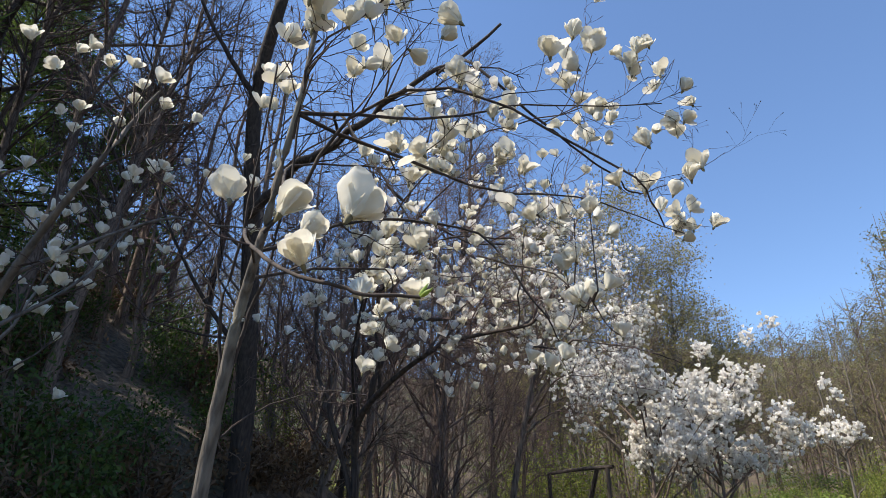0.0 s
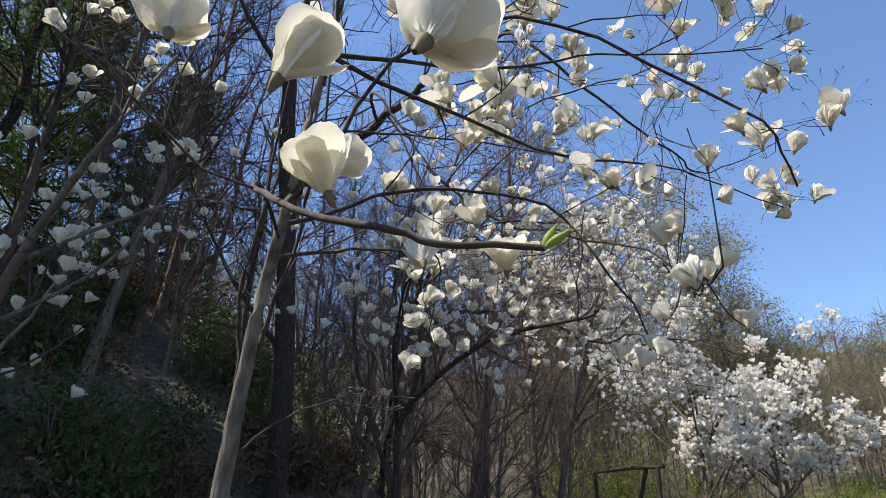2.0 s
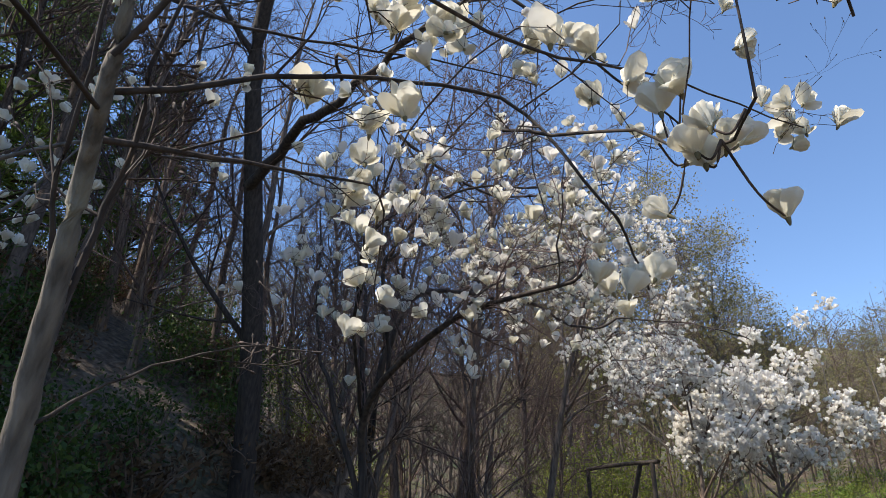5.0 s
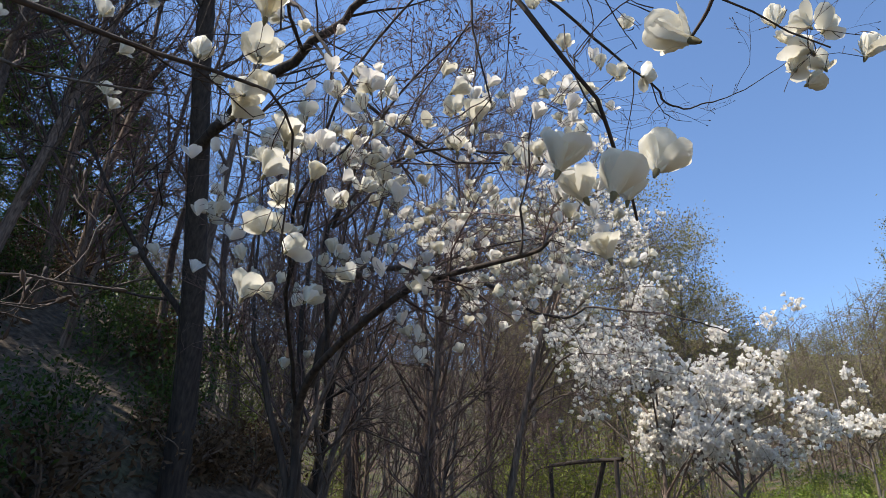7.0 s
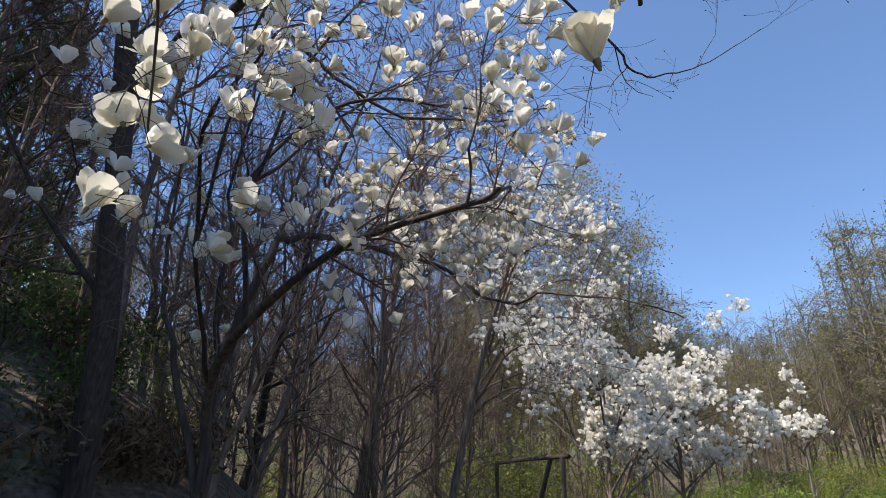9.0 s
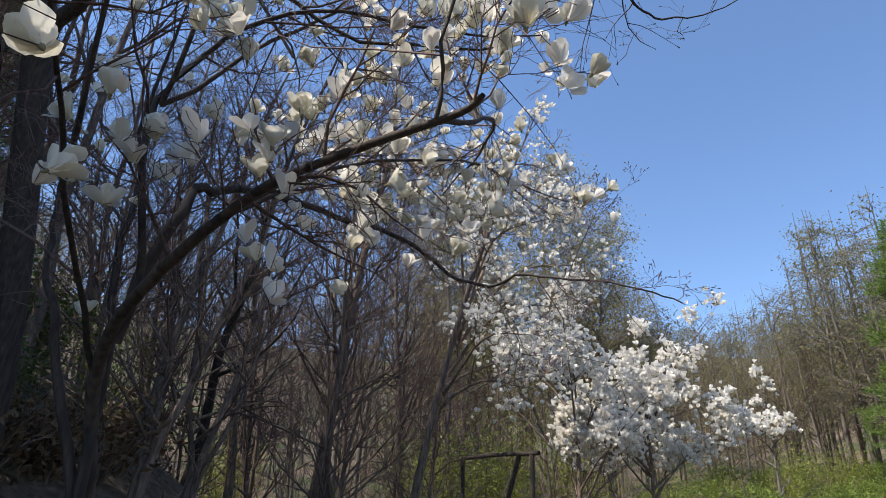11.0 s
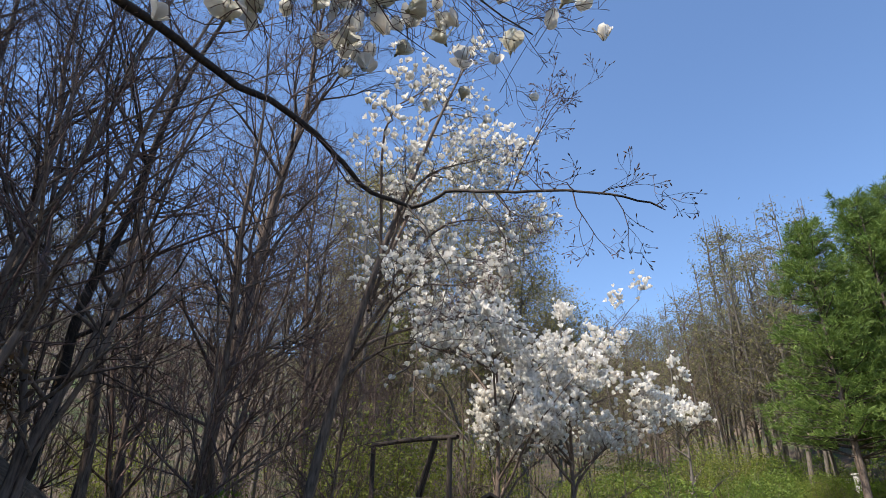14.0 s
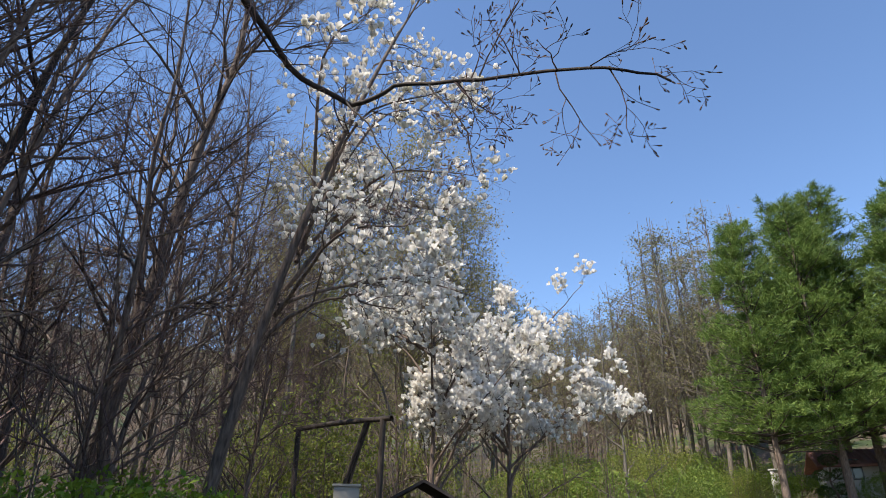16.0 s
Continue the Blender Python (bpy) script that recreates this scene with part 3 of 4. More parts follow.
# the blossoms and the green buds that hang lowest over the path
rng = np.random.default_rng(5)
for x, y, z, v, k in ((1.64, 2.75, 1.81, 2, 1.1), (1.66, 2.63, 1.84, 1, 1.1), (1.80, 2.58, 1.79, 2, 1.2), (1.63, 3.02, 1.86, 1, 1.1), (1.72, 3.12, 1.88, 2, 1.0),
                      (1.62, 2.56, 1.83, 2, 0.85), (1.50, 2.97, 2.0, 2, 1.1), (1.63, 3.40, 2.47, 3, 1.1), (1.77, 3.80, 2.89, 1, 1.1), (2.21, 3.92, 2.59, 3, 1.15),
                      (2.16, 4.20, 2.54, 0, 1.1), (1.83, 4.46, 2.09, 1, 1.0), (2.02, 4.05, 2.19, 2, 1.1), (2.08, 4.10, 2.22, 1, 1.1),
                      (1.87, 4.40, 2.06, 1, 1.15), (1.93, 4.42, 2.10, 2, 1.1), (1.80, 4.36, 2.08, 3, 1.0), (1.90, 4.68, 2.20, 0, 1.0), (1.60, 4.73, 2.46, 1, 1.05), (1.86, 4.80, 2.14, 1, 1.1)):
    base, petals = HEROES[min(v, 3)]
    ob = part("blossom", base, m1)
    w = rng.normal(size=3) * 0.35 + np.array([0, 0, 1.0])
    ob.matrix_basis = Matrix.Translation(Vector((x, y, z - 0.02)) - Vector((0.62, 3.95, 0))) @ turned(w, rng.random() * 6.28) @ Matrix.Scale(k * 0.54, 4)
    for me in petals:
        part("petal", me, ob)
for i in range(10):
    base, petals = HEROES[int(rng.integers(4))]
    ob = part("blossom", base, m1)
    at = Vector((1.44 + rng.normal() * 0.08, 0.22 + rng.normal() * 0.2, 2.26 + rng.normal() * 0.10))
    ob.matrix_basis = Matrix.Translation(at) @ turned(rng.normal(size=3) * 0.4 + np.array([0, 0, 1.0]), rng.random() * 6.28) @ Matrix.Scale(0.6 + 0.15 * rng.random(), 4)
    for me in petals:
        part("petal", me, ob)
    spur = np.array([(0.95, 0.5, 2.6), (1.25, 0.35, 2.42), (1.42, 0.2, 2.24), (1.48, -0.05, 2.16)])
    near = smooth(spur, 6)
    foot = near[np.argmin(np.linalg.norm(near - np.array(at) + np.array([0, 0, 0.05]), axis=1))]
    s = Shape()
    s.tube(smooth([foot, foot * 0.5 + np.array(at) * 0.5 + np.array([0, 0, -0.03]), np.array(at)], 4), np.linspace(0.003, 0.002, 9), 5)
    part("twig", s.mesh("twig", [TWIG_DARK]), m1)
for x, y, z, tx, ty in ((1.203, -1.127, 1.745, 0.5, 0.1), (1.205, -1.127, 1.745, 1.2, -0.3)):
    s = Shape()
    s.tube(smooth([(0, 0, 0), (0, 0, 0.015), (0, 0.002, 0.028), (0, 0.003, 0.042)], 3), [0.002, 0.004, 0.0055, 0.006, 0.006, 0.0055, 0.0045, 0.003, 0.002, 0.001], 7)
    ob = part("leaf_bud", s.mesh("leaf_bud", [GREEN_BUD]), m1, "fresh green leaf bud")
    ob.matrix_basis = pose(x, y, z, 0, math.degrees(tx), 90 * ty) @ Matrix.Scale(0.7, 4)

leaning = [([(0, 0, -0.2), (0.5, -0.1, 1.5), (1.0, -0.3, 2.4), (1.37, -0.42, 2.88), (1.75, -0.5, 3.3), (1.9, -0.4, 3.8)], 0.05, 0.008, 10)]
leaning.append(([(0.6, -0.1, 1.8), (0.5, 0.3, 2.7), (0.2, 0.8, 3.6)], 0.02, 0.006, 10))
leaning.append(([(1.2, -0.36, 2.7), (1.5, 0.2, 3.3), (1.7, 0.7, 3.5), (2.1, 1.0, 3.55)], 0.014, 0.004, 9))
leaning.append(([(1.0, -0.3, 2.4), (1.0, 0.3, 3.0), (0.9, 0.8, 3.9)], 0.015, 0.005, 9))
limbed_tree("magnolia_tree", 102, (-2.2, 4.6, -0.04), leaning,
            "magnolia with small white blossoms leaning out from the bank", "magnolia", BARK_GREY, TWIG_DARK, 8, 0.75, 0.15, 1,
            "magnolias in bloom", 0.35, 110, 0, 0.7)

old = [([(-0.03, 0.1, -0.2), (-0.03, 0.1, 1.0), (-0.03, 0.1, 1.85), (0.03, -0.14, 2.37), (0.33, -0.46, 2.67), (0.94, -0.82, 2.95),
         (1.32, -1.01, 3.03), (1.93, -1.33, 3.0), (2.07, -1.42, 3.02)], 0.055, 0.009, 12)]
old.append(([(0.2, -0.3, 2.55), (0.36, -0.3, 3.3), (0.41, 0.04, 3.6), (0.58, 0.89, 3.93), (0.84, 1.71, 4.13), (1.12, 2.23, 4.25), (1.38, 2.84, 4.15),
             (1.78, 3.2, 4.16)], 0.032, 0.018, 9))
old.append(([(1.78, 3.2, 4.16), (2.16, 2.99, 4.22), (2.6, 2.67, 4.03), (3.09, 2.17, 3.77), (3.45, 1.98, 3.52)], 0.018, 0.006, 9, False))
old.append(([(2.3, 2.9, 4.15), (2.5, 2.7, 3.7), (2.55, 2.6, 3.3)], 0.007, 0.003, 6, False))
old.append(([(1.75, 3.15, 4.15), (1.95, 3.0, 3.8), (2.1, 2.9, 3.4), (2.05, 2.9, 3.1)], 0.008, 0.003, 6, False))
old.append(([(2.6, 2.67, 4.05), (2.75, 2.6, 4.4), (2.95, 2.5, 4.75)], 0.007, 0.003, 7, False))
old.append(([(-0.02, 0.05, 1.7), (-0.3, -0.1, 2.61), (-0.46, -0.13, 3.09), (-0.56, -0.12, 3.74), (-0.6, -0.2, 4.6)], 0.030, 0.007, 8))
old.append(([(0.0, 0.0, 1.8), (-0.02, -0.08, 2.69), (-0.04, -0.12, 3.47), (-0.11, -0.12, 3.9), (0.1, -0.3, 5.0)], 0.030, 0.008, 10))
old.append(([(1.91, -1.34, 3.0), (1.96, -1.49, 3.35), (2.05, -1.66, 3.73)], 0.009, 0.004, 8))
old.append(([(0.4, -0.5, 2.7), (0.46, -0.76, 3.6), (1.0, -0.7, 4.2), (1.68, -0.45, 4.27), (2.3, -0.31, 4.3)], 0.020, 0.005, 12))
old.append(([(0.03, -0.14, 2.4), (0.3, -1.0, 3.0), (0.7, -1.7, 3.3), (1.3, -2.2, 3.3)], 0.018, 0.005, 12))
old.append(([(0.94, -0.82, 2.95), (1.3, -0.3, 3.5), (1.8, 0.3, 3.9), (2.5, 0.9, 3.9)], 0.014, 0.004, 12))
old.append(([(0.46, -0.76, 3.6), (0.9, -1.1, 4.2), (1.4, -1.4, 4.5), (1.7, -1.5, 4.6)], 0.014, 0.004, 11, False))
old.append(([(0.46, -0.76, 3.6), (0.9, -0.4, 4.4), (1.3, -0.1, 4.9), (1.6, 0.1, 5.1)], 0.014, 0.004, 11, False))
old.append(([(0.3, -1.0, 3.0), (0.9, -1.7, 3.9), (1.7, -2.2, 4.3), (2.6, -2.5, 4.2)], 0.012, 0.004, 10))
old.append(([(1.93, -1.33, 3.0), (2.05, -0.6, 3.5), (1.9, 0.2, 3.85), (1.6, 0.9, 4.0)], 0.012, 0.004, 12))
old.append(([(0.94, -0.82, 2.95), (1.1, -0.2, 3.6), (1.2, 0.4, 4.0), (1.0, 0.9, 4.3)], 0.012, 0.004, 12))
limbed_tree("magnolia_tree", 103, (-0.5, 8.0, 0.0), old,
            "old magnolia with dark spreading limbs and white blossoms", "magnolia", BARK_DARK, TWIG_RED, 9, 0.8, 0.05, 3,
            "magnolias in bloom", 0.45, 300, 300, 0.76, clear=0.45, wobble=0.24, tip_keep=lambda p: (p[1] < 0.2 or (p[1] < 1.3 and p[2] > 3.3)) and (p[0] > 0.55 or p[1] < -1.7 or math.sin(p[0] * 91 + p[2] * 57) > 0.35))

# the big dark tree on the foot of the bank, its limbs reaching over the path
roof = [([(0, 0, -0.4), (0.1, -0.3, 2.5), (0.3, -1.2, 5.2), (0.5, -2.0, 7.3), (1.1, -2.6, 8.8), (1.6, -3.0, 10.5), (1.8, -3.2, 13.0)], 0.20, 0.05, 12)]
roof.append(([(0.3, -1.4, 5.5), (1.3, -1.9, 5.9), (2.2, -2.2, 6.1), (2.9, -2.4, 6.35), (3.7, -2.5, 6.7), (4.6, -2.5, 7.4)], 0.085, 0.02, 12))
roof.append(([(2.2, -2.2, 6.1), (2.71, -3.3, 5.6), (3.46, -3.36, 4.41), (4.02, -3.21, 3.49)], 0.026, 0.008, 8))
roof.append(([(3.40, -3.3, 4.5), (4.0, -2.99, 3.97), (4.68, -2.92, 3.76), (5.12, -2.91, 3.77)], 0.018, 0.005, 9))
roof.append(([(3.7, -2.5, 6.7), (4.3, -3.3, 6.1), (4.8, -3.3, 5.5), (5.4, -2.85, 5.0), (5.88, -2.38, 4.76), (6.04, -2.15, 4.67), (6.35, -1.92, 4.82), (6.69, -1.75, 5.03), (7.16, -1.93, 5.2)], 0.022, 0.003, 9, False))
roof.append(([(0.5, -2.0, 7.3), (0.0, -2.4, 8.2), (-0.6, -3.2, 9.6)], 0.06, 0.02, 9))
roof.append(([(0.1, -0.5, 3.4), (-0.6, -1.3, 4.6), (-1.0, -2.2, 6.0)], 0.05, 0.012, 9))
limbed_tree("bare_tree", 104, (-3.5, 10.6, 0.49), roof,
            "tall leafless tree with a heavy dark limb over the path", "tree", BARK_DARK, TWIG_DARK, 10, 1.5, 0.02, 2,
            "trees of the wood", 0.4, 0, 0)


def crown_magnolia(seed, x, y, tall, spread, single, joined, label, stems=4, lift=0.25, trunk=BARK_BROWN, size=1.16, squash=1.0, low=0.4):
    rg = np.random.default_rng(seed)
    limbs = [([(0, 0, -0.2), (0.05, 0, tall * 0.25), (0.1, 0.1, tall * 0.55), (0.0, 0.1, tall * 0.98)], 0.035 + 0.008 * tall, 0.008, 12)]
    for i in range(stems * 3):
        a = i * 2.4 + rg.normal() * 0.3
        z0 = tall * (0.12 + 0.5 * rg.random())
        d = spread * (0.6 + 0.5 * rg.random()) * (1.1 - 0.6 * z0 / tall)
        e = min(tall, z0 + d * (0.35 + 0.8 * rg.random()) * squash)
        limbs.append(([(0.06, 0.03, z0), (0.45 * d * math.cos(a), 0.45 * d * math.sin(a), z0 + 0.55 * (e - z0)),
                       (d * math.cos(a), d * math.sin(a), e)], 0.012 + 0.004 * tall, 0.006, 9))
    return limbed_tree("magnolia_tree", seed, (x, y, ground_z(x, y)), limbs, label, "magnolia", trunk, TWIG_DARK, 9, spread * 0.33, lift, 2,
                       "magnolias in bloom", 0.35, single, joined, size, tip_keep=lambda p: p[2] > tall * low)


tall_limbs = [([(0, 0, -0.2), (0.3, -0.1, 2.0), (0.8, -0.3, 4.2), (1.5, -0.3, 6.5), (2.2, 0.0, 8.6)], 0.09, 0.012, 12)]
for e in ((2.2, -1.6, 3.9), (2.6, -0.6, 4.6), (3.1, 0.3, 5.6), (2.4, -1.2, 5.8), (3.0, 0.9, 7.0), (1.6, -1.6, 6.6), (2.6, 1.2, 8.2), (1.4, 0.8, 5.4), (2.0, -0.4, 3.4), (3.4, 1.4, 4.2)):
    z0 = 1.6 + 0.45 * e[2]
    tall_limbs.append(([(0.25 * z0 - 0.2, -0.1, z0), (0.55 * e[0] + 0.1, 0.6 * e[1], 0.35 * z0 + 0.72 * e[2]), e], 0.03, 0.005, 12))
limbed_tree("magnolia_tree", 111, (-0.25, 14.5, ground_z(-0.25, 14.5)), tall_limbs, "tall magnolia crowded with greyish white blossoms", "magnolia",
            BARK_BROWN, TWIG_DARK, 11, 0.8, 0.0, 2, "magnolias in bloom", 0.5, 160, 1500, 0.72)
crown_magnolia(112, 5.0, 23.9, 7.3, 2.9, 60, 3300, "broad magnolia in full white bloom", 5)
crown_magnolia(113, 2.9, 22.6, 8.0, 2.8, 60, 3000, "magnolia in full white bloom behind the timber frame", 4)
crown_magnolia(114, 10.0, 28.6, 6.9, 1.8, 40, 420, "small magnolia with sparse white blossoms", 3, trunk=BARK_GREY, size=1.25, low=0.6)


# ---- conifers ----
def conifer(seed, tall, spread, skirt=0.14, name="pine_tree", label="tall bushy green pine lit by the sun"):
    rg = np.random.default_rng(seed)
    tree = thing(name, (0, 0, 0), label, "pine", "pines beside the house")
    s = Shape()
    zz = np.linspace(-0.3, tall, 12)
    line = np.column_stack([np.cumsum(rg.normal(size=12)) * 0.04, np.cumsum(rg.normal(size=12)) * 0.04, zz])
    s.tube(line, 0.012 * tall * (1 - zz / tall * 0.95) + 0.01, 10)
    part("trunk", s.mesh("trunk", [BARK_BROWN]), tree)
    boughs, nd = Shape(), Shape()
    z = tall * skirt
    centres, ways = [], []
    while z < tall * 0.985:
        u = z / tall
        R = spread * (1.02 - u) ** 0.62 * min(1, 0.6 + u * 2.2)
        for q in range(7):
            a = rg.random() * 6.28
            L = R * (0.65 + 0.5 * rg.random()) + 0.2
            d = np.array([math.cos(a), math.sin(a), 0.0])
            t = np.linspace(0, 1, 7)[:, None]
            rise = 0.15 + 0.5 * u + rg.normal() * 0.12
            pts = np.array([0, 0, z]) + d * L * t + np.array([0, 0, 1.0]) * L * (rise * t - 0.28 * t ** 2 + 0.16 * t ** 4)
            boughs.tube(pts[::2], np.linspace(0.012 + 0.012 * L, 0.006, 4), 3)
            side = np.array([-d[1], d[0], 0.0])
            for w in range(int(6 + L * 5)):
                v = 0.25 + 0.75 * rg.random()
                c0 = pts[min(int(v * 6), 5)] + (pts[min(int(v * 6), 5) + 1] - pts[min(int(v * 6), 5)]) * (v * 6 % 1)
                o = side * rg.normal() * 0.26 * L * (1.05 - v * 0.6) + np.array([0, 0, 0.12 + 0.18 * rg.random()])
                centres.append(c0 + o + rg.normal(size=3) * 0.05)
                ways.append(d * 0.7 + side * np.sign(o @ side) * 0.4 + np.array([0, 0, 0.6]))
        z += tall * 0.026 * (0.8 + 0.4 * rg.random())
    part("bough_work", boughs.mesh("bough_work", [BARK_DARK]), tree, kind="stuff")
    c, w = np.array(centres), np.array(ways)
    w /= np.linalg.norm(w, axis=1)[:, None]
    for _ in range(10):
        dirs = w * 0.8 + rg.normal(size=w.shape) * 0.6
        dirs /= np.linalg.norm(dirs, axis=1)[:, None]
        b_ = np.cross(dirs, rg.normal(size=w.shape))
        b_ /= np.linalg.norm(b_, axis=1)[:, None]
        ln = 0.24 + 0.16 * rg.random((len(c), 1))
        base = c + rg.normal(size=c.shape) * 0.07
        v = np.stack([base - b_ * 0.022, base + b_ * 0.022, base + dirs * ln], 1)
        nd.add(v.reshape(-1, 3), np.arange(3 * len(c)).reshape(-1, 3))
    part("foliage", nd.mesh("foliage", [NEEDLE], False), tree, "dense green needle tufts", "stuff")
    return tree


pine_a = conifer(41, 17.0, 4.6, 0.20)
pine_b = conifer(42, 14.5, 3.6)
# extra pines, mostly out of view, added to keep sun off the bank
for x, y, k in ((-13.5, 3.5, 1.0), (-17, 1, 1.1), (-15.5, 13.2, 1.0), (-19, 6, 1.1), (-13.0, 16.0, 0.8),
                (-8.0, 2.6, 0.85), (-9.2, 4.0, 0.9), (-10.3, 5.6, 0.9), (-7.0, 0.8, 0.7)):
    tagged(copy_thing(pine_b, placed(x, y, x * 3.7, k)), "pine added on the bank to cast shade", group="pines on the bank")
pine_a.matrix_basis = placed(22.4, 38.6, 0.3, 0.96)
pine_b.matrix_basis = placed(30.8, 36.2, 1.3, 1.15)
copy_thing(pine_a, placed(25.9, 38.6, 2.2, 1.10))
copy_thing(pine_a, placed(28.9, 39.5, 5.2, 1.16))
copy_thing(pine_a, placed(33.4, 37.5, 4.0, 1.12))
copy_thing(pine_b, placed(36.5, 35.5, 5.0, 1.3))
copy_thing(pine_a, placed(29.5, 42.5, 0.9, 1.12))


# ---- far woods on the slopes ----
def light_tree(seed, tall, larch):
    """Trunk, limbs and a haze of buds for a tree seen far off."""
    rg = np.random.default_rng(seed)
    wood, haze = Shape(), Shape()
    line = np.column_stack([np.cumsum(rg.normal(size=6)) * 0.10, np.cumsum(rg.normal(size=6)) * 0.10, np.linspace(-0.5, tall, 6)])
    wood.tube(line, np.linspace(0.009 * tall, 0.012, 6), 5)
    nl = 40 if larch else 24
    pts_all = []
    for i in range(nl):
        u = (0.22 if larch else 0.3) + 0.75 * rg.random()
        a = rg.random() * 6.28
        base = line[0] + (line[-1] - line[0]) * u
        L = tall * (0.26 * (1.08 - u) if larch else 0.30 * (1.2 - u * 0.8))
        up = 0.5 if larch else 1.1
        way = np.array([math.cos(a), math.sin(a), up])
        way /= np.linalg.norm(way)
        pts = base + way * L * np.linspace(0, 1, 4)[:, None] + rg.normal(size=(4, 3)) * 0.12 * np.linspace(0, 1, 4)[:, None]
        wood.tube(pts, np.linspace(0.035, 0.010, 4), 3)
        for _ in range(4):
            s0 = pts[1] + (pts[3] - pts[1]) * rg.random()
            w2 = way + rg.normal(size=3) * 0.5
            e = s0 + w2 * L * 0.32
            wood.tube(np.array([s0, (s0 + e) / 2 + rg.normal(size=3) * 0.05, e]), [0.016, 0.011, 0.007], 3)
            pts_all += [s0 + (e - s0) * q for q in rg.random(7)]
    p = np.array(pts_all)
    leaves_at(haze, rg, p + rg.normal(size=p.shape) * 0.35, 0.13, 0.45)
    return wood, haze


FAR = [light_tree(61, 15, True), light_tree(62, 13, False), light_tree(63, 17, True), light_tree(64, 12, False)]


def woods(name, seed, count, region, label, leaf_mat, pick, wood_mat=BARK_GREY, size=(0.75, 1.25)):
    rg = np.random.default_rng(seed)
    W, H = Shape(), Shape()
    done = 0
    for _ in range(count * 8):
        if done >= count:
            break
        x, y = region(rg)
        if x is None:
            continue
        wd, hz = FAR[int(rg.choice(pick))]
        k = size[0] + (size[1] - size[0]) * rg.random()
        a = rg.random() * 6.28
        R = np.array([[math.cos(a), -math.sin(a), 0], [math.sin(a), math.cos(a), 0], [0, 0, 1]]) * k
        o = np.array([x, y, ground_z(x, y)])
        W.add(np.vstack(wd.v) @ R.T + o, np.array(wd.f))
        H.add(np.vstack(hz.v) @ R.T + o, np.array(hz.f))
        done += 1
    root = thing(name, (0, 0, 0), label, "woodland", kind="stuff")
    part("wood", W.mesh("wood", [wood_mat]), root, kind="stuff")
    part("buds", H.mesh("buds", [leaf_mat], False), root, kind="stuff")
    return root


woods("slope_woods", 71, 190, lambda r: (18 + 62 * r.random(), 54 + 66 * r.random()), "bare brown woodland with budding crowns on the valley side", BUDDING, [0, 1, 2, 3], BARK_BROWN, size=(0.7, 1.05))
woods("valley_woods", 72, 150, lambda r: (-10 + 36 * r.random(), 47 + 50 * r.random()), "bare budding woodland closing the valley", BUDDING, [0, 1, 3], BARK_BROWN)
larches = []
for wd, hz in (FAR[0], FAR[2]):
    t_ = thing("larch_tree", (0, 0, 0), "tall bare larch with budding twigs at the foot of the slope", "larch", "larches at the foot of the slope")
    part("trunk", wd.mesh("trunk", [BARK_GREY]), t_)
    part("foliage", hz.mesh("foliage", [BUDDING], False), t_, kind="stuff")
    larches.append(t_)
rl = np.random.default_rng(73)
larches[0].matrix_basis = placed(24.8, 50.0, 0.4, 1.25)
larches[1].matrix_basis = placed(27.0, 47.8, 2.4, 1.15)
for i in range(26):
    copy_thing(larches[i % 2], placed(23.2 + 11 * rl.random(), 47 + 15 * rl.random(), rl.random() * 6.28, 0.95 + 0.3 * rl.random()))
for x, y, k in ((19.5, 47.0, 0.7), (17.0, 49.0, 0.75), (20.5, 52.0, 0.85), (15.0, 46.0, 0.65), (13.0, 48.5, 0.7)):
    copy_thing(larches[1], placed(x, y, x, k))
woods("hill_woods", 74, 120, lambda r: (-75 + 67 * r.random(), 42 + 60 * r.random()), "grey leafless woodland on the hillside", BUDDING, [1, 3], BARK_GREY)
woods("bank_woods", 75, 40, lambda r: (-45 + 25 * r.random(), -10 + 50 * r.random()), "leafless trees at the top of the bank", BUDDING, [1, 3], BARK_DARK)


# ---- timber frame ----
WOOD = bark("weathered_timber", (0.022, 0.016, 0.013), (0.075, 0.058, 0.046), 4.0)
frame_root = thing("timber_frame", (0.88, 20.15, ground_z(0.88, 20.15)), "weathered dark timber frame of two posts and a crossbar", "wooden frame")
zt = 3.36 - ground_z(0.88, 20.15)
for nm, pts, r in (("post", [(-0.86, 0.88, -0.3), (-0.85, 0.88, zt * 0.5), (-0.86, 0.87, zt)], 0.055),
                   ("post", [(0.84, -0.86, -0.3), (0.84, -0.86, zt * 0.5), (0.85, -0.86, zt - 0.03)], 0.055),
                   ("crossbar", [(-0.95, 0.96, zt + 0.0), (0, 0, zt + 0.015), (1.0, -1.0, zt - 0.03)], 0.05),
                   ("brace", [(-0.25, 0.25, 0.0), (0.15, -0.15, zt * 0.55), (0.55, -0.56, zt)], 0.035),
                   ("brace", [(-0.15, 0.35, 0.0), (0.22, -0.10, zt * 0.55), (0.60, -0.50, zt)], 0.03)):
    s = Shape()
    s.tube(smooth(pts, 4), np.full(9, r), 8)
    part(nm, s.mesh(nm, [WOOD]), frame_root)


